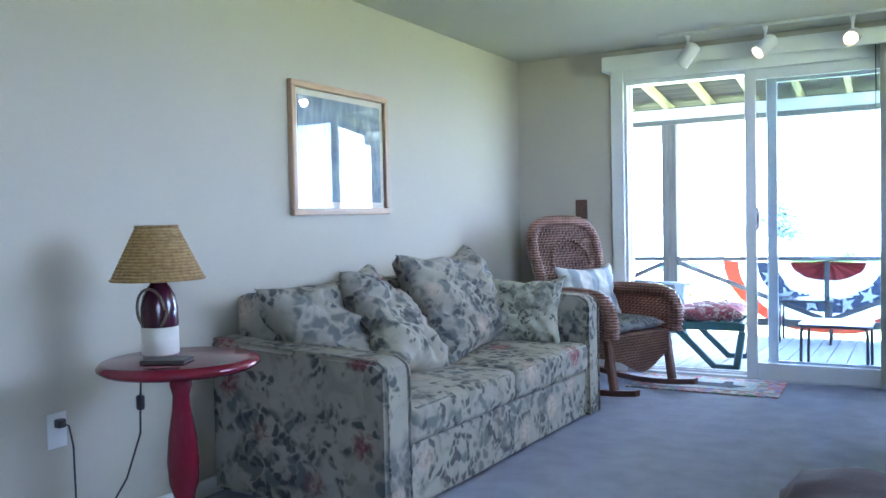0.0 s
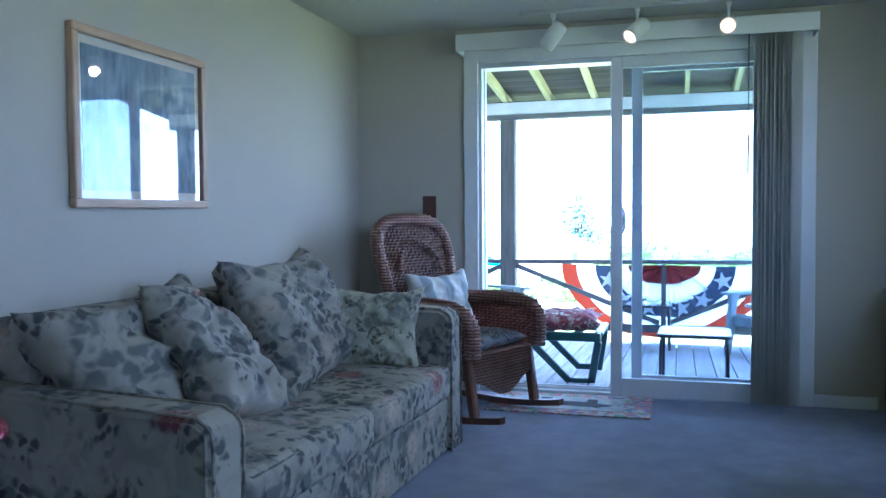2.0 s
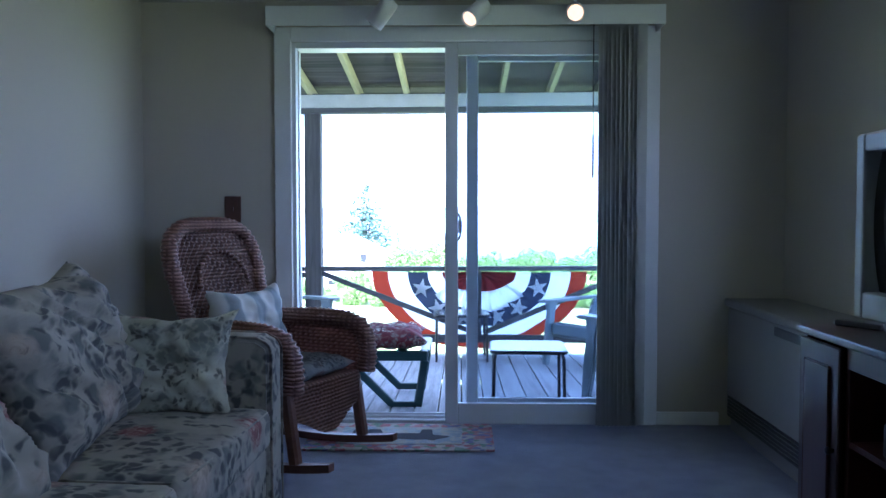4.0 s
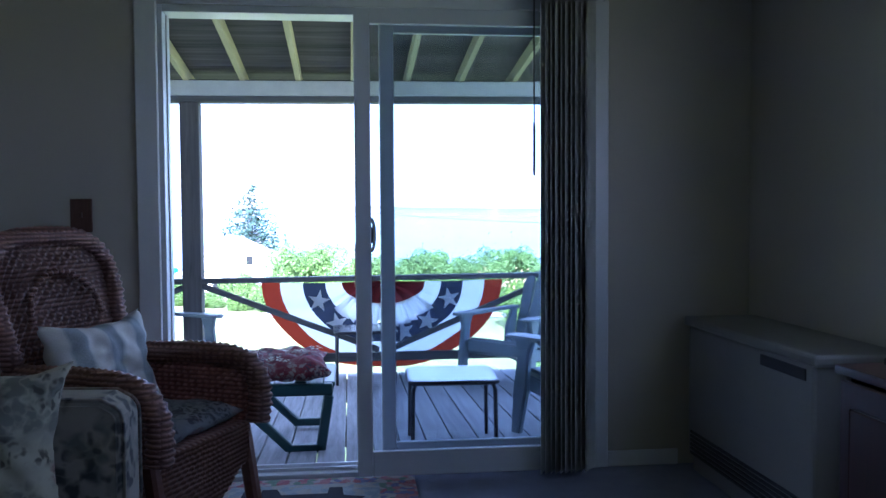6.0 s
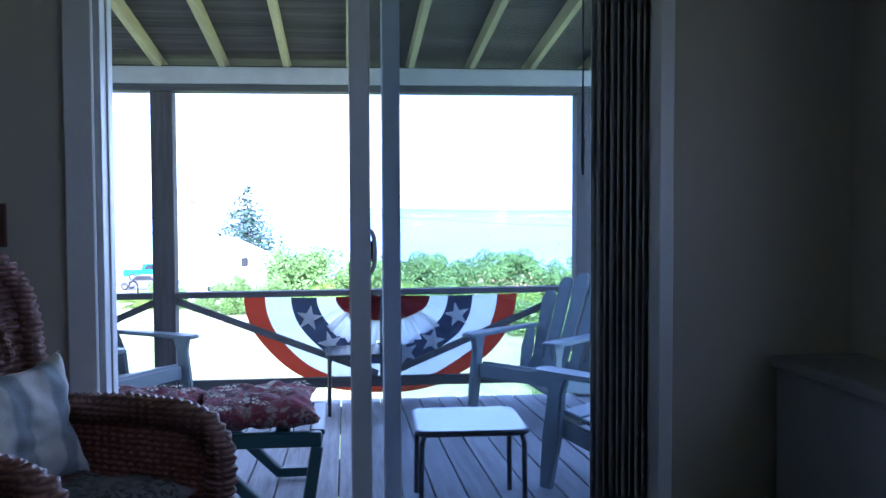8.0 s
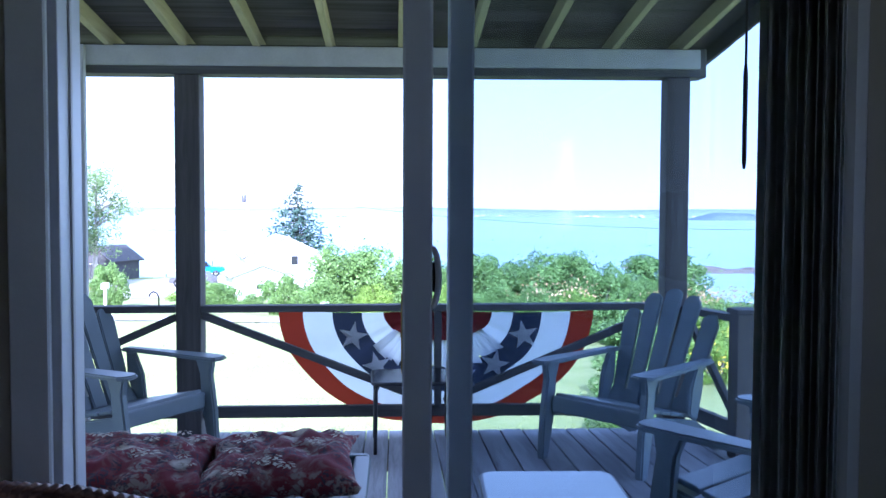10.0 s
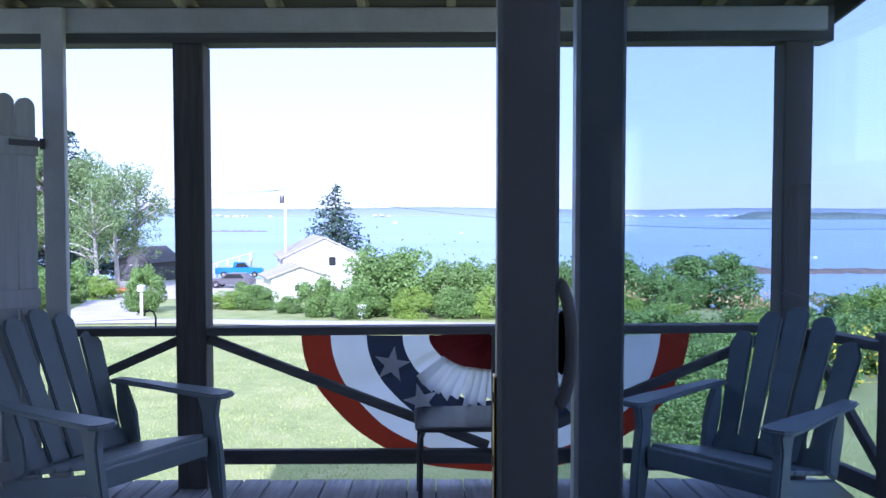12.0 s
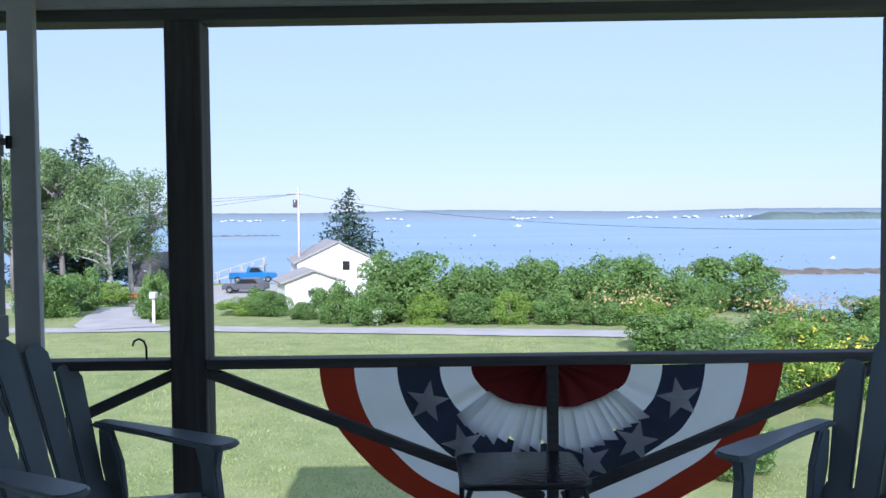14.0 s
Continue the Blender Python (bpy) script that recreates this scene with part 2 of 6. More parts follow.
def floral(name, ground, leaf, dark, rose, pale, scale=1.0):
    """A faded printed chintz: sprays of grey leaves, dark sprigs, dusty roses and cream blooms."""
    m, t, b = shader(name)
    v = coords(t, per_object=True)
    v3 = coords(t, (1, 1, 1), (1.2, 0.2, 0.7), True)
    wob = t.nodes.new("ShaderNodeTexNoise")
    wob.inputs["Scale"].default_value = 14 * scale
    t.links.new(v, wob.inputs["Vector"])
    warp = t.nodes.new("ShaderNodeVectorMath")
    warp.operation = "MULTIPLY_ADD"
    warp.inputs[1].default_value = (0.13, 0.13, 0.13)
    t.links.new(wob.outputs["Color"], warp.inputs[0])
    t.links.new(v, warp.inputs[2])
    c = ramp(t, noise_fac(t, v, 3.5 * scale, 3), [(0.3, scaled(ground, 0.82)), (0.7, ground)])
    c = mixcol(t, ramp(t, noise_fac(t, v3, 9 * scale, 3, 0.6, 0.8), [(0.50, 0), (0.66, 0.35)]), c, leaf)

    def both(x, y):
        g = t.nodes.new("ShaderNodeMath")
        g.operation = "MULTIPLY"
        t.links.new(x, g.inputs[0])
        t.links.new(y, g.inputs[1])
        return g.outputs[0]

    for size, keep, lo, col, many in ((17, 0.34, 0.45, leaf, 4.2), (25, 0.30, 0.47, dark, 5.5)):
        cell = nd(t, "ShaderNodeTexVoronoi", Scale=size * scale, Randomness=0.9)
        t.links.new(warp.outputs[0], cell.inputs["Vector"])
        leafy = ramp(t, cell.outputs["Distance"], [(keep + 0.02, 0.88), (keep + 0.24, 0)])
        spray = ramp(t, noise_fac(t, v if size < 30 else v3, many * scale, 2, 0.5, 0.6), [(lo, 0), (lo + 0.06, 1)])
        c = mixcol(t, both(leafy, spray), c, col)
    big = nd(t, "ShaderNodeTexVoronoi", Scale=5.0 * scale, Randomness=1.0)
    t.links.new(v, big.inputs["Vector"])
    petals = noise_fac(t, v, 26 * scale, 3, 0.6, 1.4)
    ad = t.nodes.new("ShaderNodeMath")
    ad.operation = "MULTIPLY_ADD"
    ad.inputs[1].default_value = 0.34
    t.links.new(petals, ad.inputs[0])
    t.links.new(big.outputs["Distance"], ad.inputs[2])
    inside = ramp(t, ad.outputs[0], [(0.36, 0.9), (0.50, 0)])
    sep = t.nodes.new("ShaderNodeSeparateColor")
    t.links.new(big.outputs["Color"], sep.inputs[0])
    bloom = ramp(t, petals, [(0.36, scaled(rose, 0.6)), (0.50, rose), (0.66, pale)])
    creamy = ramp(t, petals, [(0.32, scaled(pale, 0.6)), (0.5, pale), (0.66, scaled(pale, 1.2))])
    kinds = mixcol(t, ramp(t, sep.outputs[0], [(0.42, 0), (0.46, 1)]), bloom, creamy)
    c = mixcol(t, both(inside, ramp(t, sep.outputs[1], [(0.22, 0), (0.26, 1)])), c, kinds)
    t.links.new(c, b.inputs["Base Color"])
    b.inputs["Roughness"].default_value = 0.9
    weave = noise_fac(t, v, 420, 2)
    bump(t, b, weave, 0.3, 0.0015)
    return m


M_FLORAL = floral("floral_chintz", (0.345, 0.315, 0.25), (0.115, 0.12, 0.112), (0.045, 0.05, 0.052), (0.22, 0.07, 0.07), (0.43, 0.34, 0.26), 0.85)
M_FLORAL_PALE = floral("pale_floral", (0.46, 0.44, 0.33), (0.17, 0.18, 0.15), (0.07, 0.07, 0.06), (0.27, 0.11, 0.10), (0.46, 0.40, 0.31), 1.2)
M_FLORAL_DARK = floral("dark_floral", (0.20, 0.21, 0.21), (0.08, 0.10, 0.11), (0.03, 0.035, 0.045), (0.14, 0.06, 0.06), (0.24, 0.20, 0.18), 1.4)


def wicker_mat():
    m, t, b = shader("wicker")
    v = coords(t)
    hs = []
    for axis, scale in (("Z", 19), ("X", 11), ("Y", 11)):
        w = nd(t, "ShaderNodeTexWave", Scale=scale, Distortion=1.2, Detail=1.0)
        w.bands_direction = axis
        t.links.new(v, w.inputs["Vector"])
        hs.append(w.outputs["Fac"])
    mx = t.nodes.new("ShaderNodeMath")
    mx.operation = "MULTIPLY"
    t.links.new(hs[0], mx.inputs[0])
    ad = t.nodes.new("ShaderNodeMath")
    ad.operation = "MAXIMUM"
    t.links.new(hs[1], ad.inputs[0])
    t.links.new(hs[2], ad.inputs[1])
    t.links.new(ad.outputs[0], mx.inputs[1])
    big = noise_fac(t, v, 7, 3)
    c = ramp(t, mx.outputs[0], [(0.05, (0.05, 0.02, 0.014)), (0.55, (0.33, 0.185, 0.135))])
    c = mixcol(t, 0.45, c, ramp(t, big, [(0.3, (0.12, 0.05, 0.035)), (0.7, (0.33, 0.17, 0.12))]))
    t.links.new(c, b.inputs["Base Color"])
    b.inputs["Roughness"].default_value = 0.5
    bump(t, b, mx.outputs[0], 0.8, 0.006)
    return m


M_WICKER = wicker_mat()


def straw_mat():
    m, t, b = shader("straw")
    v = coords(t)
    w = nd(t, "ShaderNodeTexWave", Scale=30, Distortion=2.0, Detail=2.0)
    w.bands_direction = "Z"
    t.links.new(v, w.inputs["Vector"])
    c = ramp(t, w.outputs["Fac"], [(0.1, (0.16, 0.085, 0.03)), (0.6, (0.42, 0.27, 0.10))])
    c = mixcol(t, 0.65, c, ramp(t, noise_fac(t, v, 60, 3), [(0.3, (0.22, 0.12, 0.04)), (0.7, (0.46, 0.30, 0.12))]))
    t.links.new(c, b.inputs["Base Color"])
    b.inputs["Roughness"].default_value = 0.75
    bump(t, b, w.outputs["Fac"], 0.7, 0.004)
    return m


M_STRAW = straw_mat()
M_ROPE = paint("hemp_rope", (0.15, 0.11, 0.075), 0.9, 0.25, 60, 200, 0.8)


def stripe_mat():
    m, t, b = shader("striped_cotton")
    v = coords(t)
    w = nd(t, "ShaderNodeTexWave", Scale=2.1, Distortion=0.4, Detail=1.0)
    w.bands_direction = "X"
    t.links.new(v, w.inputs["Vector"])
    c = ramp(t, w.outputs["Fac"], [(0.25, (0.22, 0.27, 0.29)), (0.5, (0.55, 0.57, 0.54)), (0.8, (0.62, 0.62, 0.57))])
    c = mixcol(t, 0.2, c, ramp(t, noise_fac(t, v, 200, 2), [(0.3, (0.3, 0.3, 0.3)), (0.7, (0.7, 0.7, 0.7))]))
    t.links.new(c, b.inputs["Base Color"])
    b.inputs["Roughness"].default_value = 0.9
    return m


M_STRIPE = stripe_mat()


def print_mat():
    m, t, b = shader("blue_print")
    v = coords(t, (1, 1.2, 1))
    n1 = noise_fac(t, v, 4.5, 4, 0.5, 1.5)
    c = ramp(t, n1, [(0.30, (0.04, 0.10, 0.18)), (0.48, (0.09, 0.19, 0.30)), (0.62, (0.22, 0.34, 0.44)), (0.78, (0.46, 0.54, 0.58))])
    c = mixcol(t, 0.25, c, ramp(t, noise_fac(t, coords(t, (1, 3, 1)), 13, 4), [(0.35, (0.05, 0.10, 0.18)), (0.65, (0.5, 0.57, 0.6))]))
    t.links.new(c, b.inputs["Base Color"])
    b.inputs["Roughness"].default_value = 0.5
    return m


M_PRINT = print_mat()


def patterned(name, cols, scale, rough=0.95):
    """Cells of several yarn colours."""
    m, t, b = shader(name)
    v = coords(t)
    vo = nd(t, "ShaderNodeTexVoronoi", Scale=scale, Randomness=1.0)
    t.links.new(v, vo.inputs["Vector"])
    sep = t.nodes.new("ShaderNodeSeparateColor")
    t.links.new(vo.outputs["Color"], sep.inputs[0])
    k = len(cols)
    n = t.nodes.new("ShaderNodeValToRGB")
    n.color_ramp.interpolation = "CONSTANT"
    e = n.color_ramp.elements
    while len(e) < k:
        e.new(0.5)
    for i, c in enumerate(cols):
        e[i].position, e[i].color = i / k, (*c, 1)
    t.links.new(sep.outputs[0], n.inputs[0])
    fine = noise_fac(t, v, 260, 2)
    c = mixcol(t, 0.25, n.outputs[0], ramp(t, fine, [(0.3, (0.05, 0.05, 0.05)), (0.7, (0.6, 0.6, 0.6))]))
    t.links.new(c, b.inputs["Base Color"])
    b.inputs["Roughness"].default_value = rough
    bump(t, b, fine, 0.6, 0.004)
    return m


M_RUG = patterned("rug_border", [(0.36, 0.045, 0.06), (0.42, 0.34, 0.30), (0.13, 0.12, 0.26), (0.42, 0.13, 0.13), (0.12, 0.22, 0.12), (0.45, 0.40, 0.34)], 34)
M_RUGFIELD = patterned("rug_field", [(0.36, 0.40, 0.42), (0.42, 0.38, 0.30), (0.26, 0.32, 0.36), (0.45, 0.42, 0.36)], 30)


def cloth(name, col, through_col, share=0.4):
    """Thin bunting cloth that lets some light through."""
    m, t, b = shader(name)
    v = coords(t)
    c = ramp(t, noise_fac(t, v, 6, 3), [(0.3, scaled(col, 0.85)), (0.7, col)])
    t.links.new(c, b.inputs["Base Color"])
    b.inputs["Roughness"].default_value = 0.85
    bump(t, b, noise_fac(t, v, 300, 2), 0.2, 0.001)
    tr = t.nodes.new("ShaderNodeBsdfTranslucent")
    tr.inputs[0].default_value = (*through_col, 1)
    mx = t.nodes.new("ShaderNodeMixShader")
    mx.inputs[0].default_value = share
    t.links.new(b.outputs[0], mx.inputs[1])
    t.links.new(tr.outputs[0], mx.inputs[2])
    t.links.new(mx.outputs[0], t.nodes["Material Output"].inputs[0])
    return m


M_BRED = cloth("red_bunting", (0.28, 0.018, 0.018), (0.42, 0.055, 0.02), 0.26)
# doubled centre cloth: the red darkened for the shade it hangs in
M_BREDC = cloth("shaded_doubled_red_bunting", (0.20, 0.012, 0.014), (0.10, 0.01, 0.008), 0.08)
M_BWHITE = cloth("white_bunting", (0.78, 0.79, 0.82), (0.80, 0.82, 0.86), 0.5)
M_BBLUE = cloth("blue_bunting", (0.02, 0.028, 0.085), (0.045, 0.055, 0.075), 0.26)
M_RESIN = paint("grey_green_resin", (0.16, 0.20, 0.228), 0.42, 0.06, 5, 110, 0.12)
M_GREENP = paint("dark_green_plastic", (0.012, 0.05, 0.055), 0.35, 0.12, 6, 90, 0.1)
M_TUBE = paint("dark_bronze_tube", (0.03, 0.03, 0.035), 0.35, 0.1, 8, 90, 0.1)
M_PALEGLASS = paint("frosted_white_glass", (0.50, 0.56, 0.58), 0.12, 0.05, 20, 160, 0.35)
M_DARKGLASS = paint("dark_textured_glass", (0.02, 0.025, 0.035), 0.08, 0.2, 30, 60, 0.5, dist=0.004)
M_OUTCUSH = floral("red_floral_outdoor", (0.15, 0.018, 0.03), (0.26, 0.22, 0.19), (0.03, 0.03, 0.05), (0.22, 0.03, 0.04), (0.50, 0.44, 0.37), 1.7)
M_PETAL = paint("cream_petals", (0.50, 0.44, 0.36), 0.85, 0.1, 30, 200, 0.3)
M_GATE = wood("whitewashed_boards", (0.42, 0.44, 0.46), (0.58, 0.60, 0.62), "z", 30, 0.8)
M_SIDING = paint("house_siding", (0.55, 0.55, 0.52), 0.7, 0.06)
M_SHINGLE = paint("roof_felt", (0.08, 0.08, 0.085), 0.9, 0.2, 3, 60, 0.5)


def leaf_mat(name, dark, light, through_share=0.25):
    m, t, b = shader(name)
    g = t.nodes.new("ShaderNodeNewGeometry")
    v = coords(t)
    c = ramp(t, g.outputs["Random Per Island"], [(0.0, dark), (0.6, light), (1.0, scaled(light, 1.35))])
    c = mixcol(t, 0.45, c, ramp(t, noise_fac(t, v, 0.9, 3), [(0.35, dark), (0.65, scaled(light, 1.15))]))
    t.links.new(c, b.inputs["Base Color"])
    b.inputs["Roughness"].default_value = 0.55
    tr = t.nodes.new("ShaderNodeBsdfTranslucent")
    t.links.new(c, tr.inputs[0])
    mx = t.nodes.new("ShaderNodeMixShader")
    mx.inputs[0].default_value = through_share
    t.links.new(b.outputs[0], mx.inputs[1])
    t.links.new(tr.outputs[0], mx.inputs[2])
    t.links.new(mx.outputs[0], t.nodes["Material Output"].inputs[0])
    return m


M_LEAF = leaf_mat("shrub_leaves", (0.035, 0.085, 0.02), (0.21, 0.35, 0.085))
M_LEAFY = leaf_mat("yellow_green_leaves", (0.08, 0.16, 0.025), (0.28, 0.42, 0.065))
M_LEAFT = leaf_mat("tree_leaves", (0.04, 0.085, 0.03), (0.21, 0.31, 0.11))
M_NEEDLE = leaf_mat("spruce_needles", (0.025, 0.06, 0.045), (0.06, 0.11, 0.075), 0.1)
M_FLOWER = leaf_mat("yellow_flowers", (0.55, 0.45, 0.03), (0.75, 0.62, 0.06))
M_LILY = leaf_mat("orange_flowers", (0.45, 0.24, 0.10), (0.60, 0.42, 0.22))
M_BARK = wood("bark", (0.10, 0.085, 0.07), (0.28, 0.26, 0.24), "z", 9, 0.9)


def ground_mat():
    m, t, b = shader("mown_grass")
    v = coords(t)
    big = noise_fac(t, v, 0.12, 4, 0.6)
    mid = noise_fac(t, v, 1.3, 4, 0.65)
    fine = noise_fac(t, v, 22, 3, 0.7)
    c = ramp(t, mid, [(0.28, (0.15, 0.22, 0.05)), (0.5, (0.31, 0.37, 0.12)), (0.72, (0.52, 0.50, 0.23))])
    c = mixcol(t, 0.4, c, ramp(t, big, [(0.35, (0.21, 0.30, 0.08)), (0.65, (0.46, 0.46, 0.20))]))
    c = mixcol(t, 0.3, c, ramp(t, fine, [(0.3, (0.08, 0.12, 0.03)), (0.7, (0.42, 0.44, 0.18))]))
    t.links.new(c, b.inputs["Base Color"])
    b.inputs["Roughness"].default_value = 0.9
    bump(t, b, fine, 0.8, 0.05)
    return m


M_GRASS = ground_mat()
M_ROAD = paint("gravel_road", (0.46, 0.43, 0.40), 0.95, 0.18, 0.7, 14, 0.6, dist=0.02)
M_SHORE = paint("shore_rock", (0.20, 0.16, 0.12), 0.9, 0.35, 0.5, 3, 0.8, dist=0.2)
M_WHITEH = paint("white_clapboard", (0.72, 0.72, 0.70), 0.6, 0.06, 0.8, 8, 0.2)
M_GREYROOF = paint("grey_shingle", (0.34, 0.32, 0.30), 0.9, 0.15, 0.8, 6, 0.4)
M_DARKW = paint("dark_window", (0.02, 0.022, 0.025), 0.15, 0.1)
M_TRUCKB = paint("blue_car_paint", (0.02, 0.16, 0.42), 0.2, 0.05)
M_CARG = paint("grey_car_paint", (0.10, 0.10, 0.11), 0.25, 0.08)
M_CHROME = paint("chrome", (0.6, 0.6, 0.6), 0.15, 0.03, metal=1.0)
M_TYRE = paint("tyre", (0.02, 0.02, 0.02), 0.8, 0.1)
M_KAYAK = paint("red_kayak", (0.45, 0.03, 0.025), 0.3, 0.05)
M_POLE = wood("pole_wood", (0.36, 0.34, 0.31), (0.55, 0.53, 0.49), "z", 6, 0.9)
# pale blue of the distance haze is mixed into the far hills' colour
M_HILL = leaf_mat("hazed_far_woods", (0.14, 0.19, 0.235), (0.18, 0.23, 0.265), 0.0)
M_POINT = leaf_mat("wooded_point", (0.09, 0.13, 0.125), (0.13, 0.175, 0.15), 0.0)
M_BLADE = leaf_mat("grass_blades", (0.18, 0.26, 0.06), (0.42, 0.46, 0.16), 0.3)


def sea_mat():
    m, t, b = shader("sea")
    v = coords(t, (0.25, 1, 1))
    w = noise_fac(t, v, 0.8, 5, 0.6)
    swell = noise_fac(t, coords(t, (0.2, 1, 1)), 0.02, 4, 0.5)
    c = ramp(t, swell, [(0.3, (0.19, 0.30, 0.42)), (0.7, (0.27, 0.385, 0.49))])
    t.links.new(c, b.inputs["Base Color"])
    b.inputs["Roughness"].default_value = 0.28
    b.inputs["IOR"].default_value = 1.33
    bump(t, b, w, 0.55, 0.25)
    return m


M_SEA = sea_mat()

M_BIRCH = paint("pale_bark", (0.42, 0.40, 0.36), 0.9, 0.4, 1.5, 8, 0.6, dist=0.1)
M_VANE = leaf_mat("pvc_vane", (0.52, 0.51, 0.48), (0.58, 0.57, 0.53), 0.4)

# ---------------------------------------------------------------- the room
XL, XR, YB, YW, H = -2.43, 0.90, -5.0, 5.833, 2.195
DX0, DX1, DZ1 = -1.652, 0.161, 1.985     # the door's opening
WT = 0.15
PY = 8.88


def deck_z(y):
    """Top of the porch deck, which falls away from the house."""
    return -0.025 - 0.046 * (y - 6.0)


def structure(ob, label, category):
    return tagged(ob, label, category, kind="structure")


structure(box("floor", XL - 0.2, XR + 0.2, YB - 0.2, YW + WT, -0.25, 0.0, M_CARPET), "blue-grey low pile carpet over the whole room", "carpet")
structure(box("ceiling", XL - 0.2, XR + 0.2, YB - 0.2, YW + WT, H, H + 0.1, M_CEIL), "plain off-white painted ceiling", "ceiling")
structure(box("wall_west", XL - WT, XL, YB, YW + WT, 0.0, H, M_WALL), "plain cream painted wall behind the sofa", "wall")
structure(box("wall_south", XL, XR, YB - WT, YB, 0.0, H, M_WALL), "plain cream painted end wall", "wall")
bm = bmesh.new()
bx(bm, XL, DX0, YW, YW + WT, 0.0, H)
bx(bm, DX1, XR, YW, YW + WT, 0.0, H)
bx(bm, DX0, DX1, YW, YW + WT, DZ1, H)
structure(part("wall_north", bm, M_WALL), "cream painted wall with the sliding door's opening", "wall")
WY0, WY1, WZ0, WZ1 = 2.75, 4.3, 1.0, 2.0   # window of the wall behind the television
bm = bmesh.new()
bx(bm, XR, XR + WT, YB, -1.9, 0, H)
bx(bm, XR, XR + WT, -0.7, WY0, 0, H)
# below and above the unseen opening, added to hold the fill light
bx(bm, XR, XR + WT, -1.9, -0.7, 0, 1.0)
bx(bm, XR, XR + WT, -1.9, -0.7, 2.0, H)
bx(bm, XR, XR + WT, WY1, YW + WT, 0, H)
bx(bm, XR, XR + WT, WY0, WY1, 0, WZ0)
bx(bm, XR, XR + WT, WY0, WY1, WZ1, H)
structure(part("wall_east", bm, M_WALL), "cream painted wall with a window over the television", "wall")
area_lamp("window_light", (XR + 0.11, (WY0 + WY1) / 2, (WZ0 + WZ1) / 2), (XL, (WY0 + WY1) / 2, 1.5), WY1 - WY0 - 0.1, WZ1 - WZ0 - 0.1, WINDOW_W, (0.98, 0.95, 0.88))
# fill light added in an unseen opening further back
area_lamp("far_window_light", (XR + 0.11, -1.3, 1.5), (XL, -1.0, 1.3), 1.1, 0.9, FAR_W, (0.95, 0.96, 1.0))

win = structure(thing("window_1", "", "", pose(XR, 0, 0)), "white framed window in the wall above the television", "window")
for y0, y1, z0, z1 in ((WY0 - 0.07, WY0, WZ0 - 0.07, WZ1 + 0.07), (WY1, WY1 + 0.07, WZ0 - 0.07, WZ1 + 0.07), (WY0, WY1, WZ1, WZ1 + 0.07), (WY0, WY1, WZ0 - 0.07, WZ0)):
    box("casing", -0.018, 0.0, y0, y1, z0, z1, M_TRIM, win, 0.004)
for y0, y1, z0, z1 in ((WY0, WY0 + 0.04, WZ0, WZ1), (WY1 - 0.04, WY1, WZ0, WZ1), (WY0 + 0.04, WY1 - 0.04, WZ1 - 0.04, WZ1), (WY0 + 0.04, WY1 - 0.04, WZ0, WZ0 + 0.04)):
    box("sash", 0.03, 0.07, y0, y1, z0, z1, M_VINYL, win, 0.004)

trim = structure(thing("trim", "", "", None), "flat pale grey casing round the sliding door", "door casing")
box("casing", DX0 - 0.085, DX0 + 0.004, YW - 0.02, YW, 0, DZ1 + 0.075, M_TRIM, trim, 0.004)
box("casing", DX1, DX1 + 0.085, YW - 0.02, YW, 0, DZ1 + 0.075, M_TRIM, trim, 0.004)
box("casing", DX0 + 0.004, DX1, YW - 0.019, YW, DZ1, DZ1 + 0.075, M_TRIM, trim, 0.004)
base = structure(thing("baseboard", "", "", None), "low cream painted baseboard along the walls", "baseboard")
box("baseboard_piece", XL, DX0 - 0.085, YW - 0.012, YW, 0, 0.07, M_TRIM, base, 0.004)
box("baseboard_piece", DX1 + 0.085, 0.57, YW - 0.012, YW, 0, 0.07, M_TRIM, base, 0.004)
box("baseboard_piece", XL, XL + 0.012, YB, YW - 0.012, 0, 0.07, M_TRIM, base, 0.004)

# sliding glass door: frame, fixed outer panel, inner panel slid over it
door = structure(thing("door_1", "", "", pose(0, YW, 0)), "white sliding glass door standing half open to the porch", "sliding door")
box("jamb", DX0, DX0 + 0.024, 0.0, 0.14, 0.0, DZ1, M_VINYL, door, 0.002)
box("weather_strip", DX0 + 0.0241, DX0 + 0.030, 0.06, 0.072, 0.025, DZ1 - 0.032, M_TRACK, door, 0.001)
box("jamb", DX1 - 0.03, DX1, 0.0, 0.13, 0.0, DZ1, M_VINYL, door, 0.002)
box("head", DX0 + 0.024, DX1 - 0.03, 0.0, 0.13, DZ1 - 0.03, DZ1, M_VINYL, door, 0.002)
box("sill", DX0 + 0.024, DX1 - 0.03, -0.015, 0.15, 0.0, 0.022, M_VINYL, door, 0.003)
box("sill_track", DX0 + 0.024, DX1 - 0.03, 0.028, 0.034, 0.022, 0.036, M_VINYL, door)
box("sill_track", DX0 + 0.024, DX1 - 0.03, 0.088, 0.094, 0.022, 0.036, M_VINYL, door)


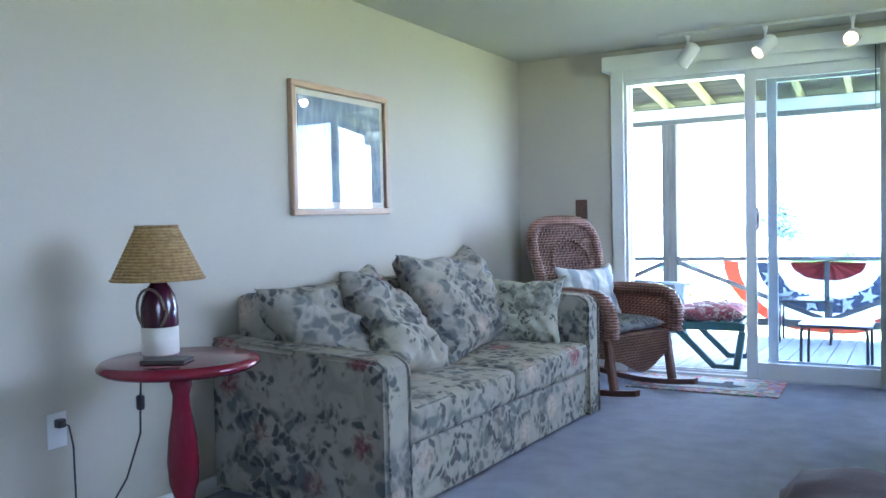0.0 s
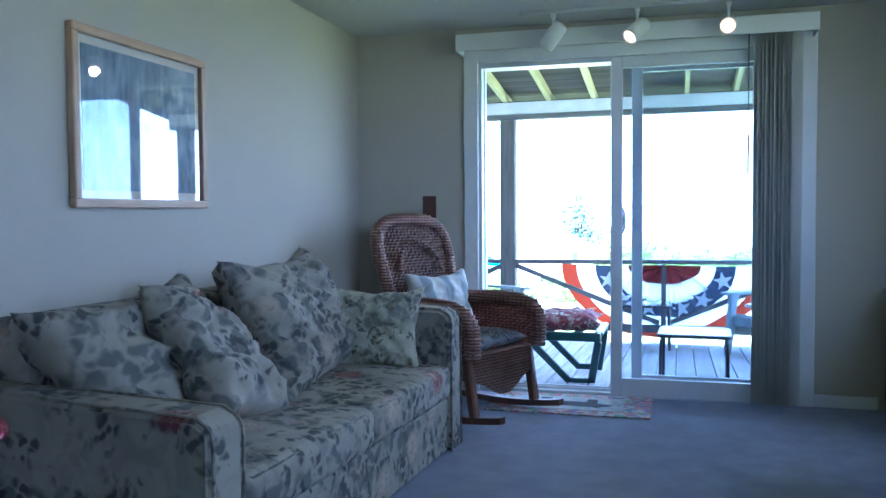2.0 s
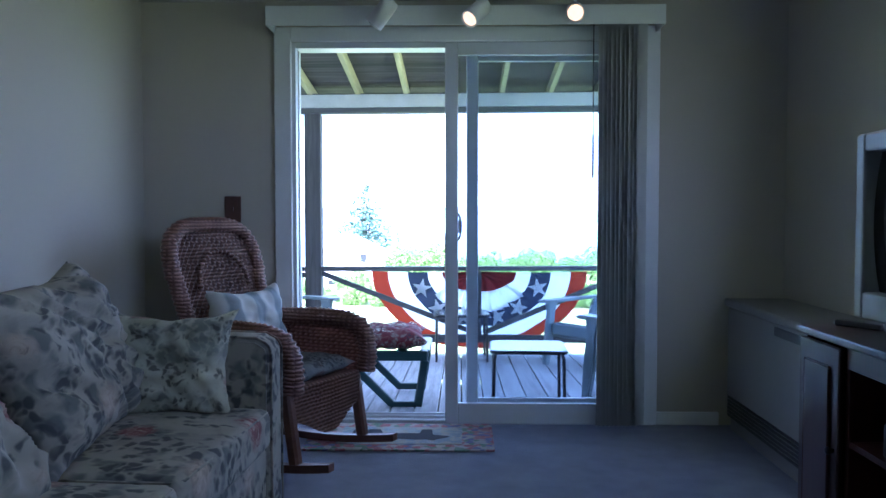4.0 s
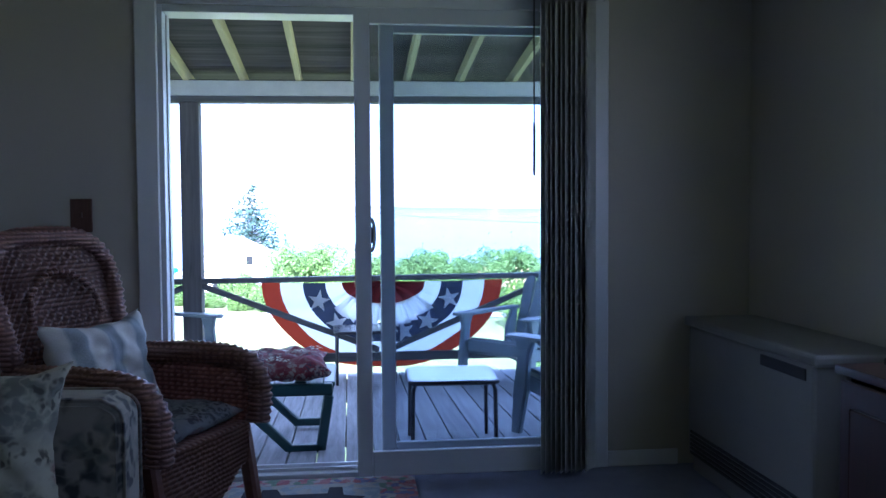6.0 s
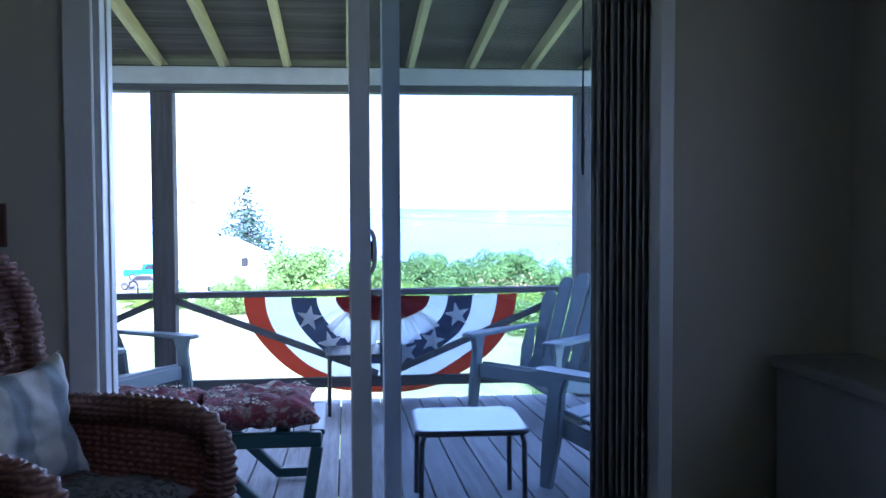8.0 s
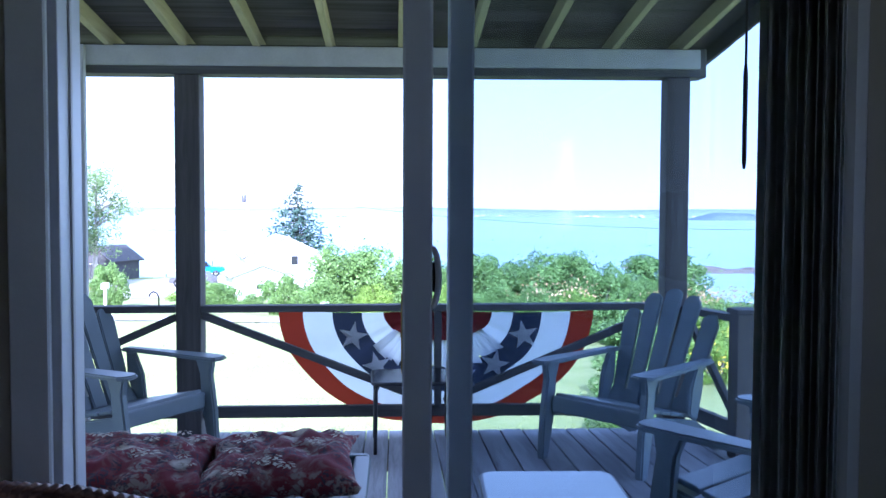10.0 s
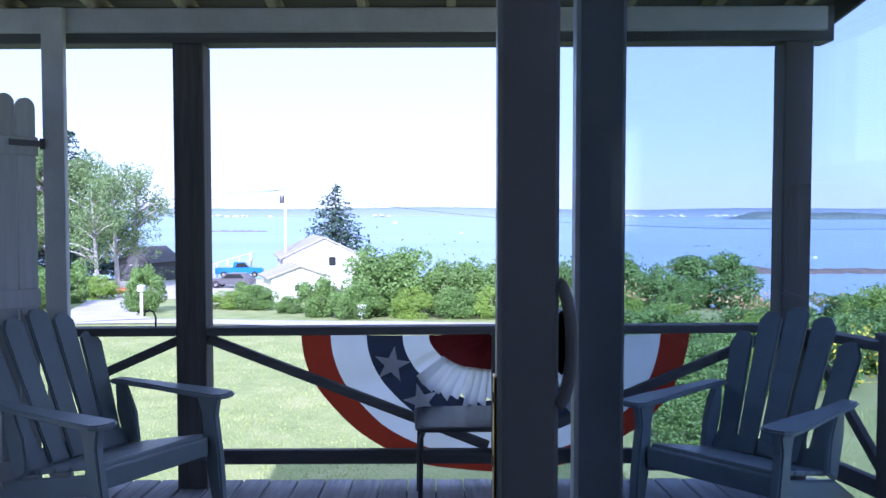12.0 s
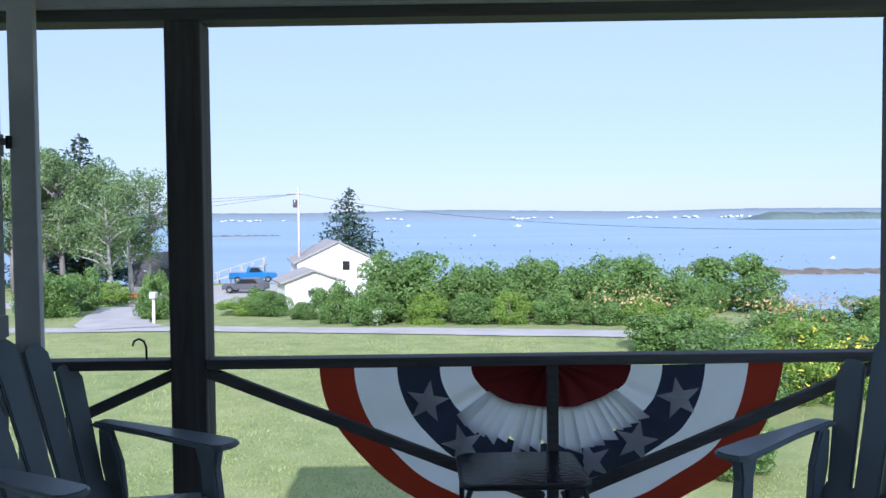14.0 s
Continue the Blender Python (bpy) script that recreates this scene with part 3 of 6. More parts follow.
def door_panel(x0, x1, y0, y1, z0, z1, stile, top, bottom):
    p = box("sliding_panel", x0, x0 + stile, y0, y1, z0, z1, M_VINYL, door, 0.005)
    box("stile", x1 - stile, x1, y0, y1, z0, z1, M_VINYL, p, 0.005)
    box("rail", x0 + stile, x1 - stile, y0 + 0.002, y1 - 0.002, z1 - top, z1, M_VINYL, p, 0.003)
    box("rail", x0 + stile, x1 - stile, y0 + 0.002, y1 - 0.002, z0, z0 + bottom, M_VINYL, p, 0.003)
    g = box("pane", x0 + stile - 0.005, x1 - stile + 0.005, (y0 + y1) / 2 - 0.003, (y0 + y1) / 2 + 0.003, z0 + bottom - 0.005, z1 - top + 0.005, M_DOORGLASS, p, label="clear glass pane")
    g.visible_shadow = False
    return p


inner = door_panel(-0.852, 0.10, -0.098, -0.064, 0.024, 1.965, 0.066, 0.065, 0.105)
outer = door_panel(-0.743, 0.131, 0.055, 0.09, 0.024, 1.950, 0.062, 0.055, 0.10)
bm = bmesh.new()
tube(bm, [(-0.788 + 0.016 * math.sin(math.pi * k / 12), -0.094, 1.035 + 0.066 * math.cos(math.pi * k / 12)) for k in range(13)], 0.007, 8)
part("handle", bm, M_VINYL, inner, "curved pull handle", True)
box("latch_case", -0.7855, -0.774, -0.084, -0.050, 1.0, 1.07, M_DARKMETAL, inner, 0.004, "small dark latch case")
plate = box("latch_plate", -0.8550, -0.8522, -0.092, -0.070, 0.82, 1.0, M_BRASS, inner, 0.001, "worn brass latch plate")
for z in (0.84, 0.905, 0.975):
    bm = bmesh.new()
    lathe(bm, [(0.0065, 0.0), (0.006, 0.0012), (0.002, 0.0016)], 12, pose(-0.8551, -0.081, z) @ pose(0, 0, 0, 0, -90, 0))
    part("screw", bm, M_DARKMETAL, plate)

# valance and the stack of vertical vanes drawn to one side
val = thing("vertical_blind", "cream vertical blind drawn aside under a white valance", "blind", pose(0, YW, 0))
box("valance", -1.737, 0.228, -0.205, -0.197, 2.027, 2.123, M_TRIM, val, 0.002)
box("valance_end", -1.737, -1.729, -0.1969, -0.0005, 2.027, 2.123, M_TRIM, val, 0.002)
box("valance_end", 0.220, 0.228, -0.1969, -0.0005, 2.027, 2.123, M_TRIM, val, 0.002)
box("head_rail", -1.70, 0.20, -0.17, -0.13, 2.066, 2.10, M_TRIM, val, 0.003)
for k in range(15):
    bm = bmesh.new()
    a = radians(55 + 7 * math.sin(k * 2.1))
    n = 4
    row = []
    for i in range(n + 1):
        u = (i / n - 0.5) * 0.089
        bow = 0.005 * (1 - (2 * i / n - 1) ** 2)
        row.append((math.cos(a) * u - math.sin(a) * bow, math.sin(a) * u + math.cos(a) * bow))
    for side in (0, 1):
        vs = [(bm.verts.new((x + side * 0.0012, y, 0.035)), bm.verts.new((x + side * 0.0012, y, 2.062))) for x, y in row]
        for p, q in zip(vs, vs[1:]):
            bm.faces.new((p[0], q[0], q[1], p[1]))
    part("vane", bm, M_VANE, val, at=pose(-0.070 + 0.0142 * k, -0.152, 0))
bm = bmesh.new()
tube(bm, [(-0.118, -0.175, 2.066), (-0.118, -0.175, 1.50)], 0.003, 6)
tube(bm, [(-0.118, -0.175, 1.50), (-0.118, -0.175, 1.48), (-0.118, -0.175, 1.29), (-0.118, -0.175, 1.275)], [0.003, 0.0055, 0.0055, 0.003], 8)
part("wand", bm, M_DARKMETAL, val, "thin dark control wand", True)

sw = thing("switch_plate", "dark brown wooden light switch plate on the wall", "light switch", pose(-1.961, YW, 1.123))
box("plate", -0.0435, 0.0435, -0.008, -0.0005, -0.068, 0.068, M_DARKWOOD, sw, 0.003)
box("toggle", -0.005, 0.005, -0.018, -0.0081, -0.008, 0.012, M_DARKWOOD, sw, 0.001)

# track light
track = thing("track_light", "white ceiling track light with three cylinder spots", "track light", pose(-0.015, 5.51, H))
box("track", -1.32, 0.02, -0.017, 0.017, -0.019, -0.0005, M_TRACK, track, 0.002)
for x, aim, lit in ((-1.13, Vector((-0.62, 0.05, -0.80)), False), (-0.68, Vector((-0.55, -0.62, -0.62)), True), (-0.215, Vector((-0.10, -0.93, -0.30)), True)):
    d = aim.normalized()
    m = d.to_track_quat("Z", "Y").to_matrix().to_4x4()
    m.translation = Vector((x, 0, -0.135))
    bm = bmesh.new()
    tube(bm, [(x, 0, -0.0195), (x, 0, -0.055), (x, 0, -0.12)], [0.016, 0.008, 0.007], 10)
    arm = part("stem", bm, M_SPOT, track, smooth=True)
    bm = bmesh.new()
    lathe(bm, [(0.012, -0.075), (0.034, -0.07), (0.042, -0.058), (0.043, 0.075), (0.039, 0.0751), (0.037, 0.03), (0.01, 0.028)], 24, m)
    part("spot_head", bm, M_SPOT, arm, "white cylinder lamp head", True)
    bm = bmesh.new()
    lathe(bm, [(0.012, 0.031), (0.03, 0.04), (0.0355, 0.06), (0.033, 0.072), (0.02, 0.079), (0.004, 0.081)], 20, m)
    part("bulb", bm, M_BULB if lit else M_BULB_OFF, arm, "glowing reflector bulb" if lit else "reflector bulb, unlit", True)
    if lit:
        lamp = new("spot_lamp", bpy.data.lights.new("spot_lamp", "SPOT"))
        lamp.data.energy, lamp.data.color, lamp.data.spot_size, lamp.data.spot_blend, lamp.data.shadow_soft_size = SPOT_W, (1.0, 0.74, 0.44), radians(95), 0.8, 0.03
        p = Vector((x - 0.015, 5.51, H - 0.135)) + d * 0.09
        lamp.matrix_world = look(p, p + d)

# ---------------------------------------------------------------- sofa and its cushions
sofa = thing("sofa", "floral upholstered two-seat sofa against the wall", "sofa", pose(-1.98, 3.64, 0, 0, 0, -3.3))
bm = bmesh.new()
bx(bm, -0.39, 0.455, -0.86, 0.86, 0.012, 0.255, 0.015, 2)
part("base", bm, M_FLORAL, sofa)


def sofa_arm(y0, y1, zb, zf):
    pts = []
    for x, z in ((-0.40, 0.012), (0.475, 0.012), (0.475, zf - 0.06)):
        pts.append((x, z))
    for k in range(1, 5):
        a = math.pi / 2 * k / 5
        pts.append((0.475 - 0.05 * (1 - math.cos(a)), zf - 0.06 + 0.05 * math.sin(a)))
    pts += [(0.42, zf), (0.0, zf + 0.4 * (zb - zf)), (-0.40, zb)]
    bm = bmesh.new()
    extrude_outline(bm, pts, y0, y1)
    es = [e for e in bm.edges if abs(e.verts[0].co.y - e.verts[1].co.y) < 1e-5]
    bmesh.ops.bevel(bm, geom=es, offset=0.018, segments=3, affect="EDGES")
    ob = part("arm", bm, M_FLORAL, sofa)
    bm = bmesh.new()
    for y in (y0 + 0.006, y1 - 0.006):
        tube(bm, [(x + 0.002, y, z) for x, z in pts[1:-1]], 0.0045, 6)
    part("piping", bm, M_FLORAL, ob, smooth=True)


sofa_arm(-0.99, -0.845, 0.625, 0.592)
sofa_arm(0.845, 0.99, 0.67, 0.655)
bm = bmesh.new()
bx(bm, -0.405, -0.24, -0.843, 0.843, 0.25, 0.79, 0.035, 3)
part("back", bm, M_FLORAL, sofa)
for y0, y1, s in ((-0.842, -0.002, 1), (0.002, 0.842, 2)):
    bm = bmesh.new()
    hy, hx = (y1 - y0) / 2, 0.365
    bx(bm, -hx, hx, -hy, hy, -0.078, 0.068, 0.034, 4)
    bmesh.ops.subdivide_edges(bm, edges=[e for e in bm.edges if e.calc_length() > 0.2], cuts=9, use_grid_fill=True)
    for v in bm.verts:
        u, w = v.co.x / hx, v.co.y / hy
        v.co.z += 0.026 * (1 - u * u) * (1 - w * w) * (1 if v.co.z > 0 else 0) + 0.004 * noise.noise(Vector((u * 2 + s * 4, w * 2, s)))
        v.co.x += 0.008 * (1 - w * w) * u
    c = part("seat_cushion", bm, M_FLORAL, sofa, smooth=True, at=pose(0.115, (y0 + y1) / 2, 0.335))
    bm = bmesh.new()
    hy, hx = hy - 0.010, hx - 0.006
    tube(bm, [(-hx + 0.1, -hy, 0.059), (hx - 0.03, -hy, 0.059), (hx, -hy + 0.03, 0.058), (hx, hy - 0.03, 0.058), (hx - 0.03, hy, 0.059), (-hx + 0.1, hy, 0.059)], 0.004, 6)
    part("piping", bm, M_FLORAL, c, smooth=True)


def loose_pillow(name, label, w, h, d, m, mat, seed, wob=0.02, n=48, group="", crease=0.0):
    bm = cushion(w, h, d, 1.7, n, wob, seed, 0.42)
    for v in bm.verts:          # creases that run across the slumped stuffing
        c = v.co
        k = noise.noise(Vector((c.x * 3 + seed * 5, c.y * 6 - c.x * 4, seed)))
        k2 = 1 - abs(noise.noise(Vector((c.x * 3 - c.y * 3 + seed, c.y * 11 + c.x * 7, seed * 2)))) * 2.2
        c.z += (0.08 * k * d + crease * (k2 - 0.6) * min(1, abs(c.z) / (0.3 * d))) * (1 if c.z > 0 else -1)
        ear = max(0, abs(c.x) / (w / 2) - 0.7) * max(0, abs(c.y) / (h / 2) - 0.7)
        c.x, c.y = c.x * (1 + 1.1 * ear), c.y * (1 + 1.3 * ear)
    ob = part(name, bm, mat, smooth=True, at=m)
    return tagged(ob, label, "pillow", group)


# local x runs along the sofa, y up the pillow, z out to the room
def leaning(x, y, z, lean, turn=0, spin=0):
    return pose(x, y, z) @ pose(0, 0, 0, 0, 0, 90 + turn) @ pose(0, 0, 0, 90 - lean, 0, 0) @ pose(0, 0, 0, 0, 0, spin)


loose_pillow("back_pillow", "large slumped floral back pillow leaning on the sofa back", 0.80, 0.50, 0.28, leaning(-2.09, 3.13, 0.600, 26, 3, 3), M_FLORAL, 3, 0.010, crease=0.036, group="sofa back pillows")
loose_pillow("back_pillow", "large plump floral back pillow leaning on the sofa back", 0.82, 0.55, 0.30, leaning(-2.02, 4.02, 0.638, 24, 5, 1), M_FLORAL, 5, 0.009, crease=0.032, group="sofa back pillows")
loose_pillow("throw_pillow", "slumped floral pillow leaning against the other cushions", 0.58, 0.46, 0.20, leaning(-1.93, 3.30, 0.600, 36, 22, -20), M_FLORAL, 8, 0.010, crease=0.030)
loose_pillow("throw_pillow", "small square cream floral throw pillow against the arm", 0.42, 0.35, 0.13, pose(-1.79, 4.37, 0.570) @ pose(0, 0, 0, 0, 0, 2) @ pose(0, 0, 0, 79, 0, 0), M_FLORAL_PALE, 11, 0.008)

# ---------------------------------------------------------------- side table, lamp
tbl = thing("side_table", "glossy dark red round pedestal side table", "side table", pose(-1.985, 2.085, 0))
bm = bmesh.new()
lathe(bm, [(0.20, 0.632), (0.232, 0.634), (0.247, 0.645), (0.247, 0.652), (0.238, 0.664), (0.225, 0.668), (0.01, 0.668)], 48)
part("tabletop", bm, M_RED, tbl, smooth=True)
bm = bmesh.new()
lathe(bm, [(0.05, 0.60), (0.05, 0.6315)], 20)
lathe(bm, [(0.03, 0.08), (0.055, 0.10), (0.06, 0.14), (0.04, 0.17), (0.03, 0.20), (0.033, 0.23), (0.045, 0.27), (0.05, 0.34), (0.043, 0.42), (0.03, 0.50), (0.026, 0.55), (0.034, 0.58), (0.034, 0.601)], 24)
part("pedestal", bm, M_RED, tbl, smooth=True)
for k in range(3):
    bm = bmesh.new()
    a = radians(120 * k - 80)
    tube(bm, [(math.cos(a) * r, math.sin(a) * r, z) for r, z in ((0.03, 0.13), (0.10, 0.10), (0.18, 0.045), (0.25, 0.018))], [0.03, 0.026, 0.022, 0.018], 10)
    part("foot", bm, M_RED, tbl, smooth=True)

lamp = thing("table_lamp", "buoy-shaped table lamp, rope loop, woven straw shade", "table lamp", pose(-2.100, 2.115, 0.668) @ Matrix.Diagonal((0.97, 0.97, 0.93, 1)))
bm = bmesh.new()
lathe(bm, [(0.055, 0.001), (0.06, 0.004), (0.06, 0.098)], 32)
part("base", bm, M_WHITEP, lamp, "cream painted lower half", True)
bm = bmesh.new()
lathe(bm, [(0.06, 0.0981), (0.0605, 0.105), (0.06, 0.165), (0.052, 0.205), (0.036, 0.235), (0.028, 0.245), (0.028, 0.27), (0.012, 0.272), (0.012, 0.31)], 32)
part("body", bm, M_PURPLE, lamp, "dark maroon painted upper half", True)
bm = bmesh.new()
tube(bm, [(0.052 * math.cos(a) * s + 0.012, -0.03 - 0.028 * math.sin(a * 0.5 + 0.2), 0.160 + 0.072 * math.sin(a)) for s in (1.0,) for a in [2 * math.pi * k / 24 for k in range(25)]], 0.0048, 8, False)
part("rope_loop", bm, M_ROPE, lamp, "twisted rope loop", True)
bm = bmesh.new()
n = 96
for r0, z0, r1, z1 in ((0.150, 0.262, 0.066, 0.445),):
    ring = []
    for i in range(15):
        f = i / 14
        ring.append([bm.verts.new(((r0 + (r1 - r0) * f + 0.0016 * (k % 2)) * math.cos(2 * math.pi * k / n), (r0 + (r1 - r0) * f + 0.0016 * (k % 2)) * math.sin(2 * math.pi * k / n), z0 + (z1 - z0) * f)) for k in range(n)])
    for p, q in zip(ring, ring[1:]):
        for k in range(n):
            bm.faces.new((p[k], p[(k + 1) % n], q[(k + 1) % n], q[k]))
shade = part("shade", bm, M_STRAW, lamp, "woven straw cone shade", True)
for r, z in ((0.151, 0.263), (0.067, 0.445)):
    bm = bmesh.new()
    tube(bm, [(r * math.cos(2 * math.pi * k / 40), r * math.sin(2 * math.pi * k / 40), z) for k in range(41)], 0.004, 6, False)
    part("rim", bm, M_STRAW, shade, smooth=True)
bm = bmesh.new()
tube(bm, [(-2.27, 2.17, 0.66), (-2.28, 2.165, 0.628), (-2.285, 2.16, 0.50), (-2.29, 2.16, 0.38), (-2.33, 2.13, 0.22), (-2.38, 2.05, 0.06), (-2.39, 1.98, 0.012), (-2.37, 1.93, 0.012)], 0.0035, 6)
cord = part("cord", bm, M_DARKMETAL, lamp, "dark lamp cord", True)
cord.matrix_basis = pose(2.185, -2.165, -0.668)
box("cord_switch", -0.013, 0.013, -0.012, 0.012, -0.028, 0.028, M_DARKMETAL, lamp, 0.009, "inline cord switch", 2).matrix_basis = pose(-2.285 + 2.185, 2.16 - 2.165, 0.49 - 0.668)

ph = thing("coaster", "flat dark slate coaster lying on the red table", "coaster", pose(-1.955, 2.005, 0.668) @ pose(0, 0, 0, 0, 0, 25))
box("slab", -0.07, 0.07, -0.045, 0.045, 0.0005, 0.012, M_DARKMETAL, ph, 0.004)

outl = thing("wall_outlet", "cream wall outlet with a dark plug in it", "outlet", pose(XL, 1.965, 0.42))
box("plate", 0.0005, 0.006, -0.036, 0.036, -0.058, 0.058, M_TRIM, outl, 0.002)
box("plug", 0.0061, 0.035, -0.015, 0.015, 0.01, 0.04, M_DARKMETAL, outl, 0.006, "black plug", 2)
bm = bmesh.new()
tube(bm, [(0.033, 0, 0.024), (0.05, 0.01, 0.018), (0.055, 0.02, -0.05), (0.045, 0.03, -0.2), (0.03, 0.04, -0.38), (0.03, 0.07, -0.41)], 0.0035, 6)
part("cord", bm, M_DARKMETAL, outl, smooth=True)

# ---------------------------------------------------------------- picture
pic = thing("framed_picture", "oak framed blue abstract print under reflecting glass", "picture", pose(XL, 3.606, 1.423))
W2, H2 = 0.406, 0.31
fw = 0.032
for y0, y1, z0, z1, mt in ((-W2, W2, H2 - fw, H2, M_OAKH), (-W2, W2, -H2, -H2 + fw, M_OAKH), (-W2, -W2 + fw, -H2 + fw, H2 - fw, M_OAKV), (W2 - fw, W2, -H2 + fw, H2 - fw, M_OAKV)):
    box("frame", 0.0005, 0.03, y0, y1, z0, z1, mt, pic, 0.004)
box("mount", 0.001, 0.008, -W2 + fw, W2 - fw, -H2 + fw, H2 - fw, M_WHITEP, pic)
box("print", 0.0085, 0.0105, -W2 + fw + 0.03, W2 - fw - 0.03, -H2 + fw + 0.03, H2 - fw - 0.03, M_PRINT, pic, label="misty blue abstract print")
g = box("pane", 0.016, 0.019, -W2 + fw, W2 - fw, -H2 + fw, H2 - fw, M_GLASS, pic, label="reflecting glass pane")
g.visible_shadow = False

# ---------------------------------------------------------------- wicker rocking chair
rock = thing("rocking_chair", "brown woven wicker rocking chair beside the sofa", "rocking chair", pose(-1.605, 5.25, 0) @ pose(0, 0, 0, 0, 0, -25))
rock.scale = (1.03, 1.0, 0.985)


def arch(y):
    return 1.06 - 0.055 * (abs(y) / 0.25) ** 2.2 + 0.02 * math.cos(y * 9)


# back: a thick rolled rim round a woven panel, leaning back
def backpt(y, z):
    return (-0.21 - 0.27 * (z - 0.38), y, z)


rim = [backpt(-0.245 - 0.035 * f, 0.42 + 0.40 * f) for f in (0, 0.33, 0.66, 1)]
rim += [backpt(0.290 * math.copysign(abs(math.cos(a)) ** 0.62, math.cos(a)), 0.84 + 0.225 * abs(math.sin(a)) ** 0.62) for a in [math.pi - math.pi * k / 14 for k in range(15)]]
rim += [backpt(0.245 + 0.035 * f, 0.42 + 0.40 * f) for f in (1, 0.66, 0.33, 0)]


def wrapped(pts, r, seg=10, step=0.012, bulge=0.12):
    """A rolled rim with the bulges of its wrapping."""
    pts = [Vector(p) for p in pts]
    out, rad = [], []
    k = 0
    for a, b in zip(pts, pts[1:]):
        n = max(2, int((b - a).length / step))
        for i in range(n):
            out.append(a.lerp(b, i / n))
            rad.append(r * (1 + bulge * (1 if k % 2 else -1)))
            k += 1
    out.append(pts[-1])
    rad.append(r)
    bm = bmesh.new()
    tube(bm, out, rad, seg)
    return bm


part("back_frame", wrapped(rim, 0.036), M_WICKER, rock, smooth=True)
bm = bmesh.new()
n, mrow = 26, 34
grid = []
for i in range(mrow + 1):
    row = []
    for j in range(n + 1):
        u = j / n * 2 - 1
        ztop = 0.84 + 0.215 * max(0, 1 - abs(u) ** 3.2) ** 0.31
        z = 0.40 + (ztop - 0.40) * i / mrow
        half = 0.245 + 0.03 * min(1, (z - 0.42) / 0.4)
        x, y, z = backpt(u * half, z)
        row.append(bm.verts.new((x + 0.006 * ((i + j) % 2), y, z)))
    grid.append(row)
for i in range(mrow):
    for j in range(n):
        bm.faces.new((grid[i][j], grid[i][j + 1], grid[i + 1][j + 1], grid[i + 1][j]))
bmesh.ops.solidify(bm, geom=bm.faces[:], thickness=0.012)
part("backrest", bm, M_WICKER, rock)
part("braid", wrapped([backpt(y, z) for y, z in [(0.17 * math.cos(a), 0.72 + 0.17 * math.sin(a)) for a in [math.pi - math.pi * k / 10 for k in range(11)]]], 0.011, 8, 0.012, 0.3), M_WICKER, rock).location = (0.014, 0, 0.05)
for s in (-1, 1):
    pts = [(-0.30, s * 0.255, 0.60), (-0.18, s * 0.275, 0.605), (0.0, s * 0.29, 0.615), (0.16, s * 0.295, 0.61), (0.245, s * 0.295, 0.585), (0.285, s * 0.295, 0.53), (0.295, s * 0.29, 0.45), (0.285, s * 0.285, 0.37)]
    a = part("arm", wrapped(pts, 0.042), M_WICKER, rock, smooth=True)
    bm = bmesh.new()
    n, mrow = 30, 18
    grid = [[bm.verts.new((-0.24 + 0.51 * j / n, s * (0.278 + 0.005 * ((i + j) % 2)), 0.36 + (0.235 + 0.01 * math.sin(j / n * 3)) * i / mrow)) for j in range(n + 1)] for i in range(mrow + 1)]
    for i in range(mrow):
        for j in range(n):
            bm.faces.new((grid[i][j], grid[i][j + 1], grid[i + 1][j + 1], grid[i + 1][j]))
    bmesh.ops.solidify(bm, geom=bm.faces[:], thickness=0.01)
    part("arm_panel", bm, M_WICKER, a)
    # legs and runner
    for x in (0.235, -0.20):
        bm = bmesh.new()
        bar(bm, (x, s * 0.262, 0.36), (x + (0.045 if x > 0 else -0.03), s * 0.262, 0.058 if x > 0 else 0.052), 0.045, 0.05, 0.01)
        part("leg", bm, M_CHAIRWOOD, rock)
    bm = bmesh.new()
    run = []
    for k in range(17):
        x = -0.52 + 0.97 * k / 16
        run.append((x, 0.013 + 0.20 * (x + 0.02) ** 2))
    extrude_outline(bm, run + [(x, z + 0.034) for x, z in run[::-1]], s * 0.262 - 0.02, s * 0.262 + 0.02)
    part("runner", bm, M_CHAIRWOOD, rock)
bm = bmesh.new()
bx(bm, -0.25, 0.265, -0.27, 0.27, 0.335, 0.375, 0.012, 2)
part("seat", bm, M_WICKER, rock)
bm = bmesh.new()
n, mrow = 40, 14
grid = []
for i in range(mrow + 1):
    row = []
    for j in range(n + 1):
        y = -0.255 + 0.51 * j / n
        lo = 0.185 - 0.045 * math.cos(y / 0.255 * math.pi * 1.0) * 1.0
        row.append(bm.verts.new((0.262 + 0.007 * ((i + j) % 2) + 0.012 * math.cos(y * 6), y, lo + (0.372 - lo) * i / mrow)))
    grid.append(row)
for i in range(mrow):
    for j in range(n):
        bm.faces.new((grid[i][j], grid[i][j + 1], grid[i + 1][j + 1], grid[i + 1][j]))
bmesh.ops.solidify(bm, geom=bm.faces[:], thickness=0.01)
apron = part("apron", bm, M_WICKER, rock, "woven front apron with a scalloped edge")
for s in (-1, 1):
    bm = bmesh.new()
    grid = [[bm.verts.new((-0.23 + 0.47 * j / 30, s * (0.268 + 0.006 * ((i + j) % 2)), 0.24 + 0.13 * i / 10)) for j in range(31)] for i in range(11)]
    for i in range(10):
        for j in range(30):
            bm.faces.new((grid[i][j], grid[i][j + 1], grid[i + 1][j + 1], grid[i + 1][j]))
    bmesh.ops.solidify(bm, geom=bm.faces[:], thickness=0.01)
    part("side_apron", bm, M_WICKER, rock)
